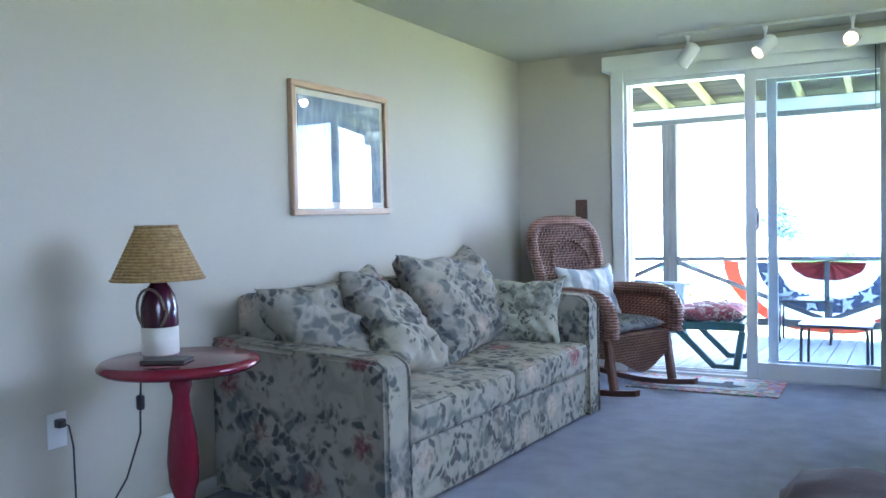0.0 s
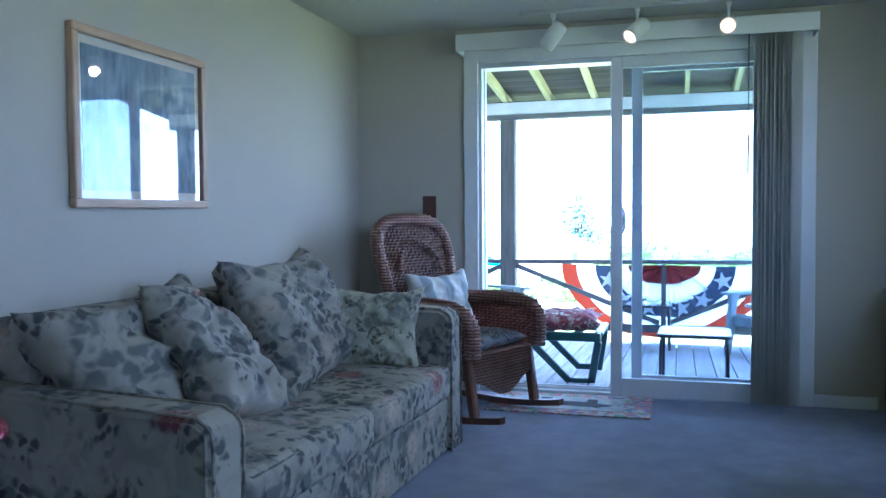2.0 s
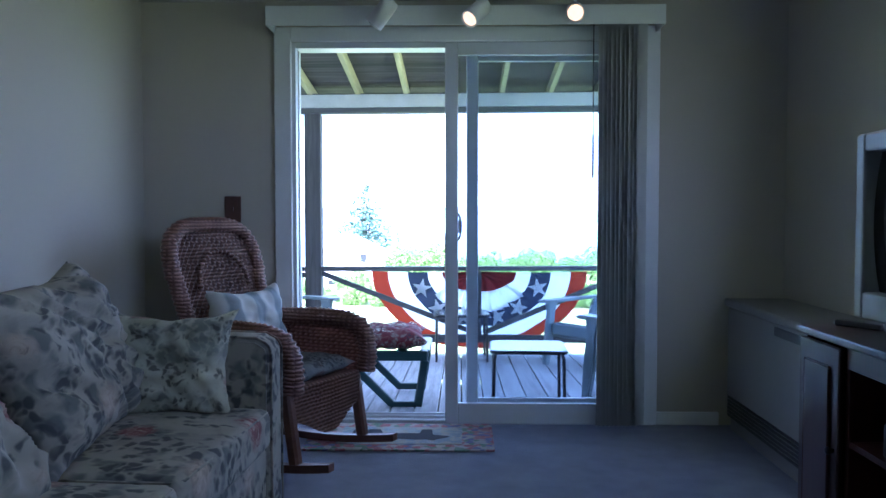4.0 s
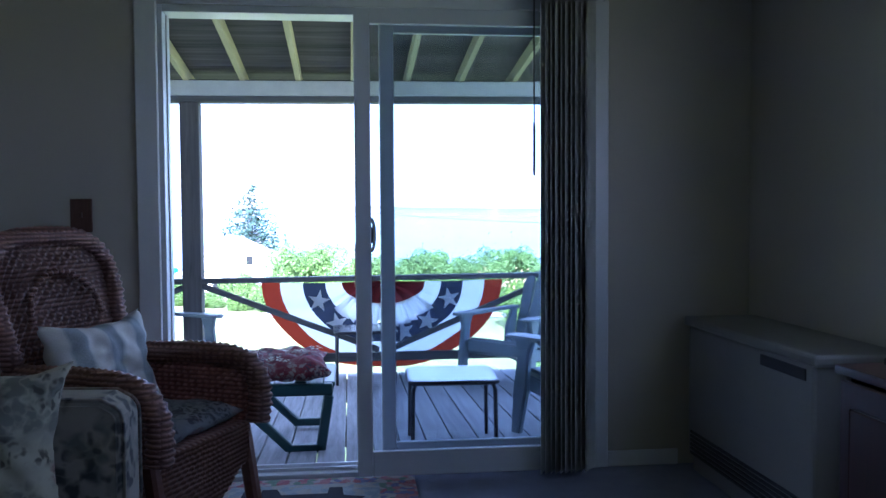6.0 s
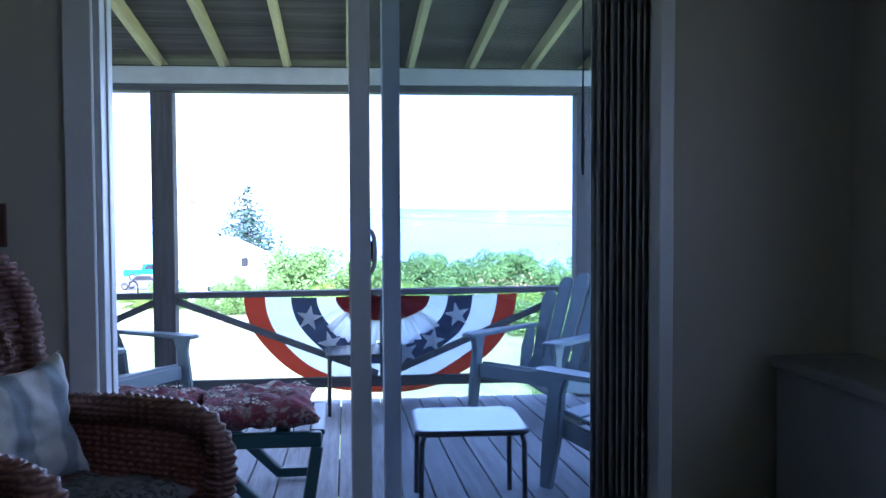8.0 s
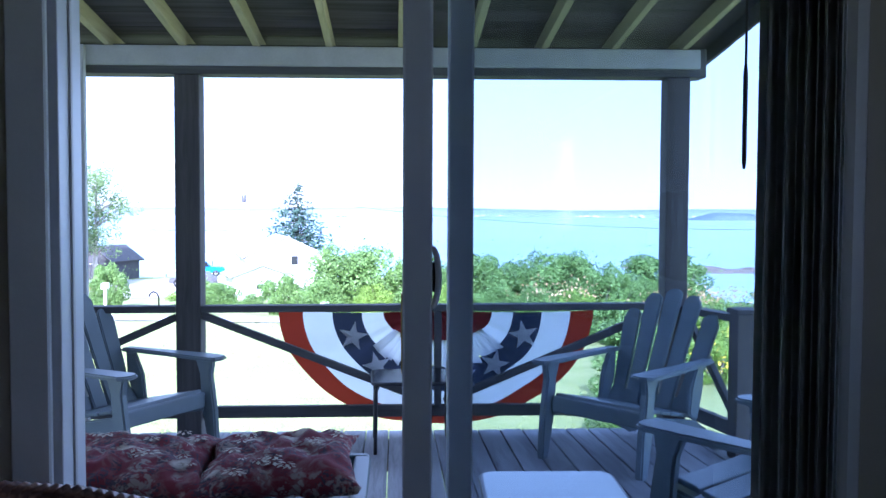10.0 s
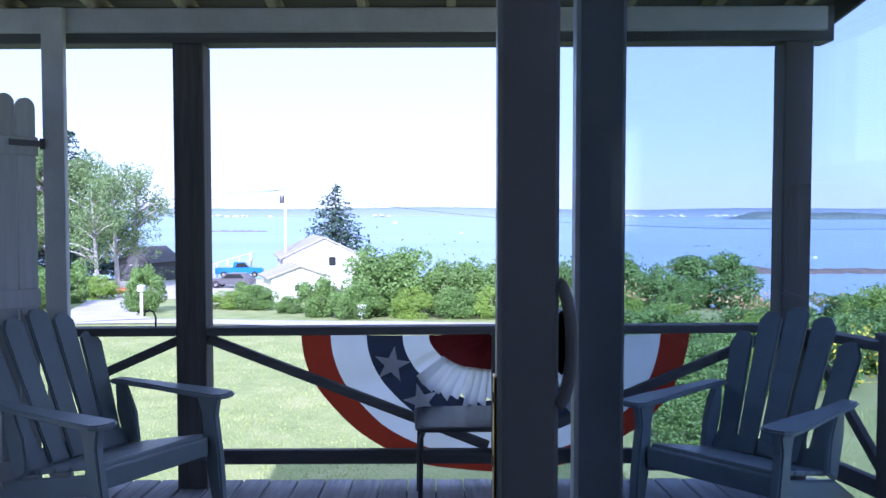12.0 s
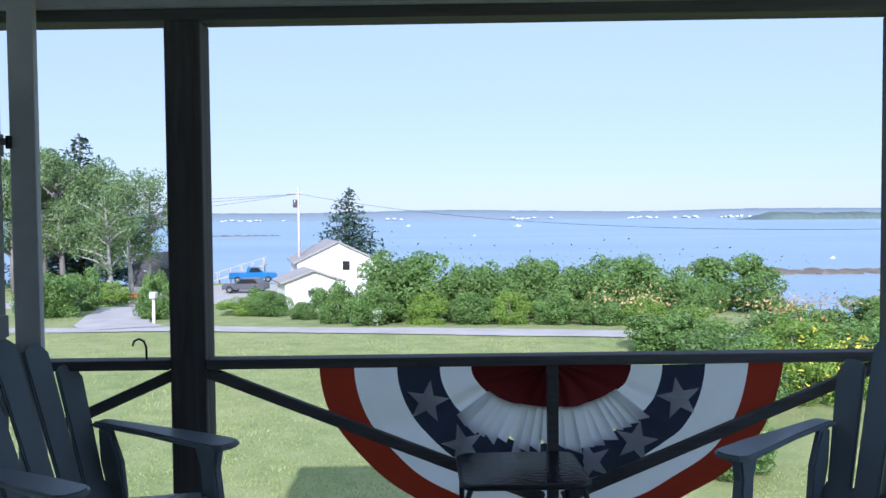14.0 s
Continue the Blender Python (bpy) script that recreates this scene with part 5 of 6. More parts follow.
def garden_chair(m):
    ch = thing("adirondack_chair", "grey-green moulded adirondack chair on the porch deck", "garden chair", m, "porch chairs")
    ch.scale = (1.02, 1.02, 0.93)
    # back of five slats that fan out to a round top
    for k in range(5):
        o = k - 2
        h = 0.74 - 0.035 * o * o
        w0, w1 = 0.042, 0.051
        bm = bmesh.new()
        x0 = o * 0.098
        x1 = o * 0.122
        pts = [(x0 - w0, 0.0), (x0 + w0, 0.0), (x1 + w1, h - 0.03 - (0.02 * o if o > 0 else 0)), (x1 + w1 * 0.5, h - 0.004), (x1, h), (x1 - w1 * 0.5, h - 0.004), (x1 - w1, h - 0.03 + (0.02 * o if o < 0 else 0))]
        smooth_slab(bm, pts, 0.011, pose(-0.17, 0, 0.27) @ pose(0, 0, 0, 0, 0, 90) @ pose(0, 0, 0, -24, 0, 0) @ pose(0, 0.006 * o * o, 0), 0.006)
        part("back_slat", bm, M_RESIN, ch)
    bm = bmesh.new()
    smooth_slab(bm, [(-0.27, 0.0), (0.27, 0.0), (0.25, 0.09), (-0.25, 0.09)], 0.012, pose(-0.185, 0, 0.25) @ pose(0, 0, 0, 0, 0, 90) @ pose(0, 0, 0, -24, 0, 0))
    part("back_rail", bm, M_RESIN, ch)
    # seat slats, tipped back, with a rolled front
    for k in range(5):
        bm = bmesh.new()
        x = -0.13 + 0.098 * k
        bx(bm, -0.046, 0.046, -0.255, 0.255, -0.011, 0.011, 0.006, 2, pose(x, 0, 0.262 + 0.24 * (x + 0.13)) @ pose(0, 0, 0, 0, -13, 0))
        part("seat_slat", bm, M_RESIN, ch)
    bm = bmesh.new()
    bx(bm, 0.305, 0.327, -0.265, 0.265, 0.27, 0.362, 0.01, 2)
    part("seat_front", bm, M_RESIN, ch)
    for s in (-1, 1):
        bm = bmesh.new()
        smooth_slab(bm, [(0.31, 0.25), (0.31, 0.34), (0.10, 0.29), (-0.20, 0.225), (-0.50, 0.04), (-0.52, 0.0), (-0.43, 0.0), (-0.20, 0.13), (0.10, 0.20)], 0.014, pose(0, s * 0.265, 0))
        part("side_rail", bm, M_RESIN, ch)
        bm = bmesh.new()
        smooth_slab(bm, [(0.335, 0.0), (0.39, 0.0), (0.375, 0.25), (0.345, 0.46), (0.36, 0.545), (0.24, 0.545), (0.27, 0.46), (0.285, 0.25)], 0.02, pose(0, s * 0.295, 0))
        part("front_leg", bm, M_RESIN, ch)
        bm = bmesh.new()
        pts = [(-0.30, 0.25), (-0.25, 0.262), (0.0, 0.26), (0.2, 0.245), (0.37, 0.24), (0.40, 0.26), (0.41, 0.30), (0.40, 0.345), (0.37, 0.365), (0.2, 0.365), (0.0, 0.35), (-0.25, 0.335), (-0.30, 0.325)]
        smooth_slab(bm, [(x, y) for x, y in pts], 0.0125, pose(0, 0, 0.5575) @ pose(0, 0, 0, -90 if s > 0 else 90, 0, 0) @ Matrix.Scale(-1 if s > 0 else 1, 4, (0, 0, 1)) if s > 0 else pose(0, 0, 0.5575) @ pose(0, 0, 0, 90, 0, 0) @ Matrix.Scale(-1, 4, (0, 0, 1)))
        part("armrest", bm, M_RESIN, ch)
        bm = bmesh.new()
        smooth_slab(bm, [(-0.27, 0.545), (-0.20, 0.545), (-0.14, 0.42), (-0.12, 0.27), (-0.20, 0.22), (-0.26, 0.40)], 0.014, pose(0, s * 0.272, 0))
        part("arm_support", bm, M_RESIN, ch)
    return ch


chair = garden_chair(pose(-2.325, 8.44, deck_z(8.44)) @ pose(0, 0, 0, 0, 0, -31))
copy_thing(chair, pose(0.40, 8.33, deck_z(8.33)) @ pose(0, 0, 0, 0, 0, 222))
copy_thing(chair, pose(0.465, 6.52, deck_z(6.52)) @ pose(0, 0, 0, 0, 0, 127))

# ---------------------------------------------------------------- porch tables and footrest


def metal_table(m, w, d, h, top, label):
    tb = thing("patio_side_table", label, "side table", m, "porch side tables")
    r = 0.045
    ring = []
    for cxx, cyy, a0 in ((w / 2 - r, d / 2 - r, 0), (-w / 2 + r, d / 2 - r, 90), (-w / 2 + r, -d / 2 + r, 180), (w / 2 - r, -d / 2 + r, 270)):
        for k in range(6):
            a = radians(a0 + 18 * k)
            ring.append((cxx + r * math.cos(a), cyy + r * math.sin(a)))
    bm = bmesh.new()
    tube(bm, [(x, y, h - 0.012) for x, y in ring + ring[:1]], 0.011, 8, False)
    part("frame", bm, M_TUBE, tb, smooth=True)
    bm = bmesh.new()
    a = [bm.verts.new((x * 0.985, y * 0.985, h - 0.006)) for x, y in ring]
    b = [bm.verts.new((x * 0.985, y * 0.985, h)) for x, y in ring]
    bm.faces.new(a[::-1])
    bm.faces.new(b)
    for k in range(len(ring)):
        bm.faces.new((a[k], a[(k + 1) % len(ring)], b[(k + 1) % len(ring)], b[k]))
    part("tabletop", bm, top, tb, "textured glass top")
    for sx in (-1, 1):
        for sy in (-1, 1):
            bm = bmesh.new()
            tube(bm, [(sx * (w / 2 - 0.03), sy * (d / 2 - 0.012), h - 0.013), (sx * (w / 2 - 0.016), sy * (d / 2 - 0.01), h - 0.05), (sx * (w / 2 - 0.012), sy * (d / 2 - 0.008), 0.0)], 0.0105, 8)
            part("leg", bm, M_TUBE, tb, smooth=True)
    return tb


metal_table(pose(-0.375, 6.43, deck_z(6.43)) @ pose(0, 0, 0, 0, 0, -2), 0.43, 0.40, 0.365, M_PALEGLASS, "low dark metal patio table with pale glass top")
metal_table(pose(-0.768, 8.62, deck_z(8.62)) @ pose(0, 0, 0, 0, 0, 2), 0.45, 0.40, 0.405, M_DARKGLASS, "dark metal patio table with rippled dark glass top")

ott = thing("lounger_footrest", "dark green plastic lounger with slanted trestle legs", "lounger", pose(-1.485, 6.69, deck_z(6.69)))
for y in (-0.27, 0.27):
    bm = bmesh.new()
    bx(bm, -0.62, 0.52, y - 0.022, y + 0.022, 0.285, 0.345, 0.01, 2)
    part("side_rail", bm, M_GREENP, ott)
    for xa, xb, za, zb, w in ((0.50, 0.455, 0.287, 0.0, 0.05), (0.31, 0.04, 0.02, 0.285, 0.045), (0.47, 0.29, 0.022, 0.022, 0.042), (-0.56, -0.52, 0.287, 0.0, 0.05)):
        bm = bmesh.new()
        bar(bm, (xa, y, za), (xb, y, zb), 0.04, w, 0.006)
        part("leg", bm, M_GREENP, ott)
for x in (-0.6, -0.36, -0.12, 0.12, 0.36, 0.5):
    box("slat", x - 0.03, x + 0.03, -0.247, 0.247, 0.32, 0.346, M_GREENP, ott, 0.006)
for x, s, tip in ((0.235, 21, -3), (-0.24, 22, 2)):
    c = loose_pillow("lounger_cushion", "dark red tufted cushion with cream flower print", 0.50, 0.57, 0.115, pose(-1.485 + x, 6.69, deck_z(6.69) + 0.396) @ pose(0, 0, 0, 0, tip, 3), M_OUTCUSH, s, 0.012, group="lounger cushions")
    rng = random.Random(s)
    for k in range(18):
        px, py, rr = rng.uniform(-0.2, 0.2), rng.uniform(-0.24, 0.24), rng.uniform(0.018, 0.042)
        u, v = px / 0.245, py / 0.28
        pz = 0.058 * ((1 - u ** 4) * (1 - v ** 4)) ** 0.42 + 0.006
        bm = bmesh.new()
        for q in range(6):
            a = q * math.pi / 3 + k
            ca, sa = math.cos(a), math.sin(a)
            vs = [bm.verts.new((px + ca * r * rr - sa * w * rr, py + sa * r * rr + ca * w * rr, pz + 0.004 - 0.006 * r)) for r, w in ((0.25, 0), (0.6, 0.2), (1.0, 0), (0.6, -0.2))]
            bm.faces.new(vs)
        part("flower_print", bm, M_PETAL, c)

# a bent hook on the rail
hook = thing("rail_hook", "small dark bent metal hook on the porch rail", "hook", pose(-2.26, PY + 0.03, 0.625))
bm = bmesh.new()
tube(bm, [(0, 0, 0.0), (0, 0, 0.05), (-0.01, 0, 0.075), (-0.03, 0, 0.085), (-0.05, 0, 0.075), (-0.055, 0, 0.055)], 0.005, 6)
part("hook_body", bm, M_DARKMETAL, hook, smooth=True)

# ---------------------------------------------------------------- the rest of the house, plain and unseen, added to close it and block the sun
structure(box("house_foundation", XL - 0.16, XR + 0.16, YB - 0.2, YW + WT, -3.2, -0.251, M_SIDING), "plain pale lower storey under the room", "wall")
structure(box("house_wall", -6.3, XL - WT - 0.001, YW, YW + WT, -3.2, 2.9, M_SIDING), "plain pale outer wall along the porch", "wall")
# pitched roof added out of view to keep the sun off the porch
bm = bmesh.new()
extrude_outline(bm, [(YB - 0.4, 2.62), (YW + 0.45, 2.72), (YW + 0.40, 2.9), (1.7, 4.4), (YB - 0.5, 2.8)], -6.3, XR + 0.4, Matrix(((0, 1, 0, 0), (1, 0, 0, 0), (0, 0, 1, 0), (0, 0, 0, 1))))
structure(part("house_roof", bm, M_SHINGLE), "plain dark pitched house roof, unseen, added to block the sun", "roof")

# ---------------------------------------------------------------- ground, road, sea


def lerp_rows(v, rows):
    for (a, p), (b, q) in zip(rows, rows[1:]):
        if v <= b:
            f = max(0, (v - a) / (b - a))
            f = f * f * (3 - 2 * f) if b - a > 20 else f
            return p + (q - p) * f
    return rows[-1][1]


def gz(x, y):
    """Height of the ground: a lawn that falls away past the road, sooner towards the cove."""
    main = lerp_rows(y, [(0, -2.42), (30, -2.5), (45, -3.3), (75, -6.4), (100, -6.3), (128, -8.8), (160, -12)])
    cove = lerp_rows(y, [(0, -2.42), (28, -2.55), (40, -4.2), (62, -7.4), (86, -9.2), (120, -12), (160, -13)])
    s = min(1, max(0, (x - 8) / 22))
    s = s * s * (3 - 2 * s)
    return main + (cove - main) * s + 0.06 * noise.noise(Vector((x * 0.15, y * 0.15, 0)))


xs = sorted({round(v, 2) for v in [math.copysign(abs(u) ** 1.9 * 420, u) for u in [k / 48 for k in range(-48, 49)]]})
ys = [-60, -30, -10, 0] + [2 + 1.5 * k for k in range(110)]
verts = [(x, y, gz(x, y)) for y in ys for x in xs]
nx = len(xs)
faces = [(j * nx + i, j * nx + i + 1, (j + 1) * nx + i + 1, (j + 1) * nx + i) for j in range(len(ys) - 1) for i in range(nx - 1)]
structure(part("ground", (verts, [], faces), M_GRASS, smooth=True), "sunlit mown lawn falling away to the shore", "lawn")


def strip(name, pts, width, label, off=0.03):
    """A track laid on the ground along a row of points."""
    pts = [Vector((x, y, 0)) for x, y in pts]
    dense = []
    for a, b in zip(pts, pts[1:]):
        n = max(2, int((b - a).length / 1.2))
        dense += [a.lerp(b, i / n) for i in range(n)]
    dense.append(pts[-1])
    verts, faces = [], []
    for i, p in enumerate(dense):
        d = (dense[min(i + 1, len(dense) - 1)] - dense[max(i - 1, 0)]).normalized()
        s = Vector((-d.y, d.x, 0))
        for k in range(5):
            w = (k / 2 - 1) * width / 2 * (1 + 0.1 * noise.noise(Vector((p.x * 0.4, p.y * 0.4, k))))
            q = p + s * w
            verts.append((q.x, q.y, gz(q.x, q.y) + off + 0.02 * (1 - (k / 2 - 1) ** 2)))
        if i:
            for k in range(4):
                a = (i - 1) * 5 + k
                faces.append((a, a + 1, a + 6, a + 5))
    return structure(part(name, (verts, [], faces), M_ROAD, smooth=True), label, "road")


strip("road", [(-60, 42.5), (-34, 37.6), (-20, 36.4), (-10, 35.6), (-2, 34.2), (4, 32.2), (10, 29.8)], 2.3, "pale gravel road crossing the lawn")
strip("driveway", [(-12.7, 36.0), (-14.2, 38.5), (-15.6, 42.5), (-17.6, 49), (-21, 56)], 2.8, "pale gravel drive turning off the road", 0.05)
strip("parking_ground", [(-42, 86), (-30, 88), (-20, 90), (-8, 90)], 20, "pale gravel parking ground by the shed", 0.05)
me = ([(-4000, 60, -9), (4000, 60, -9), (4000, 4800, -9), (-4000, 4800, -9)], [], [(0, 1, 2, 3)])
structure(part("water", me, M_SEA), "calm blue bay reaching to the far shore", "sea")

# ---------------------------------------------------------------- plants


def leaf_cloud(pts, normals, size, rng, flat=0.6):
    """One small pointed leaf for each point."""
    n = len(pts)
    rnd = rng.normal(size=(n, 3))
    nrm = normals + rnd * flat
    nrm /= np.linalg.norm(nrm, axis=1)[:, None] + 1e-9
    a = np.cross(nrm, rng.normal(size=(n, 3)))
    a /= np.linalg.norm(a, axis=1)[:, None] + 1e-9
    b = np.cross(nrm, a)
    s = size * rng.uniform(0.6, 1.35, n)[:, None]
    quad = np.stack([pts - a * s, pts - b * s * 0.5, pts + a * s, pts + b * s * 0.5], 1).reshape(-1, 3)
    return quad, [(4 * i, 4 * i + 1, 4 * i + 2, 4 * i + 3) for i in range(n)]


def lobes_cloud(lobes, count, rng):
    w = np.array([l[3] ** 2 for l in lobes])
    pick = rng.choice(len(lobes), count, p=w / w.sum())
    d = rng.normal(size=(count, 3))
    d /= np.linalg.norm(d, axis=1)[:, None]
    c = np.array([l[:3] for l in lobes])[pick]
    r = np.array([l[3] for l in lobes])[pick] * rng.uniform(0.72, 1.08, count) ** 0.7
    return c + d * r[:, None], d


def make_shrub(seed, leaves, size, mat, label):
    """A shrub one metre high and about as wide: many lobes of leaves on a few stems."""
    rng = np.random.default_rng(seed)
    ob = thing("shrub", label, "shrub", pose(0, 0, -60), "shrubs")
    lobes = []
    for k in range(44):
        d = rng.normal(size=3)
        d *= rng.uniform(0.25, 1.0) ** 0.4 / np.linalg.norm(d)
        lobes.append((0.37 * d[0], 0.37 * d[1], 0.44 + 0.42 * d[2] + 0.05 * rng.normal(), rng.uniform(0.08, 0.16)))
    pts, nr = lobes_cloud(lobes, leaves, rng)
    extra = rng.normal(size=(leaves // 45, 3)) * np.array([0.25, 0.25, 0.16]) + np.array([0, 0, 0.60])
    pts = np.concatenate([pts, extra])
    nr = np.concatenate([nr, rng.normal(size=extra.shape)])
    keep = pts[:, 2] > 0.0
    v, f = leaf_cloud(pts[keep], nr[keep], size, rng)
    part("leaves", (v.tolist(), [], f), mat, ob)
    for k in range(5):
        bm = bmesh.new()
        x, y, h, r = lobes[k]
        tube(bm, [(x * 0.15, y * 0.15, -0.05), (x * 0.6, y * 0.6, h * 0.5), (x, y, h)], [0.02, 0.014, 0.005], 5)
        part("stem", bm, M_BARK, ob)
    return ob


shrubs = [make_shrub(1, 15000, 0.0185, M_LEAF, "dense green leafy shrub beside the gravel road"),
          make_shrub(2, 15000, 0.0185, M_LEAF, "broad rounded green shrub on the lawn's edge"),
          make_shrub(3, 12000, 0.018, M_LEAFY, "bright yellow-green garden shrub"),
          make_shrub(4, 11000, 0.019, M_LEAF, "low spreading green shrub")]
CX, CY, CZ = -1.03, 5.53, 1.18


def spot(px, d):
    """A place on the ground at depth d, px/1490 to the side of straight ahead."""
    x = CX + (px / 1490 - 0.0095) * d
    return x, CY + d


def plant(kind, px, d, width, top, sink=0.15, label=""):
    x, y = spot(px, d)
    z0 = gz(x, y) - sink
    h = max(0.5, CZ - top / 1490 * d - z0)
    wd = width / 1490 * d
    ob = copy_thing(shrubs[kind], pose(x, y, z0, 0, 0, (px * 37) % 360) @ Matrix.Diagonal((wd * 1.12, wd * 1.12, h, 1)))
    if label:
        ob["label"] = label


# kind, sideways, depth, width, drop of the top below the horizon
for row in ((0, -190, 33, 85, 100), (0, -85, 34, 125, 42), (1, -30, 33, 140, 46), (1, 50, 33, 110, 72), (0, 100, 33.5, 120, 66), (1, 165, 34, 130, 60), (0, 225, 33, 120, 66),
            (0, 290, 33.5, 140, 58), (1, 355, 33, 130, 56), (0, 405, 32.5, 110, 82), (1, 445, 35, 90, 100), (3, -120, 31.8, 100, 122), (2, -20, 31.6, 80, 128), (3, 60, 31.4, 90, 130), (2, 130, 31.2, 80, 128), (3, 210, 31, 90, 132),
            (3, 290, 30.6, 90, 136), (2, 360, 30.4, 90, 138), (1, 532, 41, 165, 58), (0, 480, 39, 80, 110), (3, 600, 44, 90, 150),
            (1, -500, 36, 70, 82), (3, -515, 35.6, 56, 120), (1, -690, 38, 120, 84), (0, -635, 42, 75, 76), (3, -720, 37, 80, 105), (2, -585, 52, 90, 106), (2, -345, 38, 100, 136), (3, -300, 37, 80, 126), (0, -310, 40, 70, 116), (3, -240, 35, 60, 146)):
    plant(*row)
# the garden bed beside the house, nearer
for k, (x, y, kind, w, h) in enumerate(((2.9, 17.2, 3, 1.5, 1.0), (3.6, 19.4, 0, 1.8, 1.35), (4.6, 21.2, 1, 1.9, 1.35), (6.2, 21.8, 2, 2.0, 1.4), (5.2, 24.2, 0, 2.4, 1.45), (7.4, 22.6, 1, 2.0, 1.7), (7.3, 25.4, 2, 2.6, 1.35), (9.2, 24.2, 0, 2.4, 1.9),
                                     (5.0, 28.0, 1, 2.8, 1.3), (8.2, 28.4, 3, 3.0, 1.15), (10.8, 26.6, 2, 2.6, 2.0), (11.2, 29.4, 1, 3.0, 1.6), (13.4, 28.8, 0, 3.2, 2.3), (15.8, 30.6, 1, 3.4, 2.2), (10.0, 32.0, 2, 3.0, 1.1), (13.6, 33.0, 3, 3.0, 1.3), (17.5, 33.5, 2, 3.4, 2.2), (6.4, 30.5, 2, 2.6, 1.1), (12.3, 27.2, 2, 2.0, 2.2), (20.0, 35.0, 0, 4.0, 2.6))):
    ob = copy_thing(shrubs[kind], pose(x, y, gz(x, y) - 0.08, 0, 0, 77 * k % 360) @ Matrix.Diagonal((w, w, h, 1)))
    ob["label"], ob["group"] = ("bright yellow-green shrub in the garden bed" if kind == 2 else "dark green shrub in the garden bed by the lawn"), "garden bed shrubs"
# flowers of the bed, past counting
for name, mt, centres, lab in (("yellow_flower_clump", M_FLOWER, ((7.0, 21.2, 1.1), (8.3, 22.6, 1.0), (6.2, 20.6, 0.7)), "clump of small yellow flowers in the bed"), ("lily_clump", M_LILY, ((7.6, 27.0, 1.35), (9.2, 28.2, 1.3), (4.2, 29.0, 1.4)), "clump of faded orange lilies in the bed")):
    rng = np.random.default_rng(len(name))
    allp = []
    for x, y, h in centres:
        p = rng.normal(size=(150, 3)) * np.array([0.7, 0.7, 0.15]) + np.array([x, y, gz(x, y) + h])
        allp.append(p)
    pts = np.concatenate(allp)
    v, f = leaf_cloud(pts, rng.normal(size=pts.shape), 0.05, rng)
    tagged(part(name, (v.tolist(), [], f), mt), lab, "flowers", kind="stuff")


def make_tree(seed, h, spread, leaves, size, label, pale=False):
    rng = np.random.default_rng(seed)
    ob = thing("tree", label, "tree", pose(0, 0, -80), "shore trees")
    bm = bmesh.new()
    lean = rng.uniform(-0.06, 0.06, 2)
    trunk = [(lean[0] * z, lean[1] * z, z) for z in (0, 0.25 * h, 0.5 * h, 0.75 * h, 0.93 * h)]
    tube(bm, trunk, [0.03 * h * k for k in (0.8, 0.6, 0.42, 0.25, 0.08)], 8)
    lobes = []
    for k in range(17):
        z = h * rng.uniform(0.32, 0.9)
        a = k * 2.4 + rng.uniform(-0.4, 0.4)
        reach = spread * rng.uniform(0.55, 1.0) * math.sin(math.pi * (0.25 + 0.62 * (z / h - 0.3) / 0.65)) ** 0.8
        tip = Vector((reach * math.cos(a) + lean[0] * z, reach * math.sin(a) + lean[1] * z, z + 0.10 * h * rng.uniform(0.3, 1)))
        root = Vector((lean[0] * z, lean[1] * z, z - 0.06 * h))
        tube(bm, [root, root.lerp(tip, 0.5) + Vector((0, 0, 0.02 * h)), tip], [0.011 * h, 0.007 * h, 0.002 * h], 5)
        for q in range(4):
            c = root.lerp(tip, rng.uniform(0.5, 1.05)) + Vector(rng.normal(size=3) * 0.05 * h)
            lobes.append((c.x, c.y, c.z, h * rng.uniform(0.03, 0.08)))
    for q in range(6):
        c = Vector((lean[0] * h, lean[1] * h, h * 0.92)) + Vector(rng.normal(size=3) * 0.05 * h)
        lobes.append((c.x, c.y, c.z, h * 0.07))
    part("trunk", bm, M_BIRCH if pale else M_BARK, ob, smooth=True)
    pts, nr = lobes_cloud(lobes, leaves, rng)
    v, f = leaf_cloud(pts, nr, size, rng)
    part("crown", (v.tolist(), [], f), M_LEAFT, ob)
    return ob


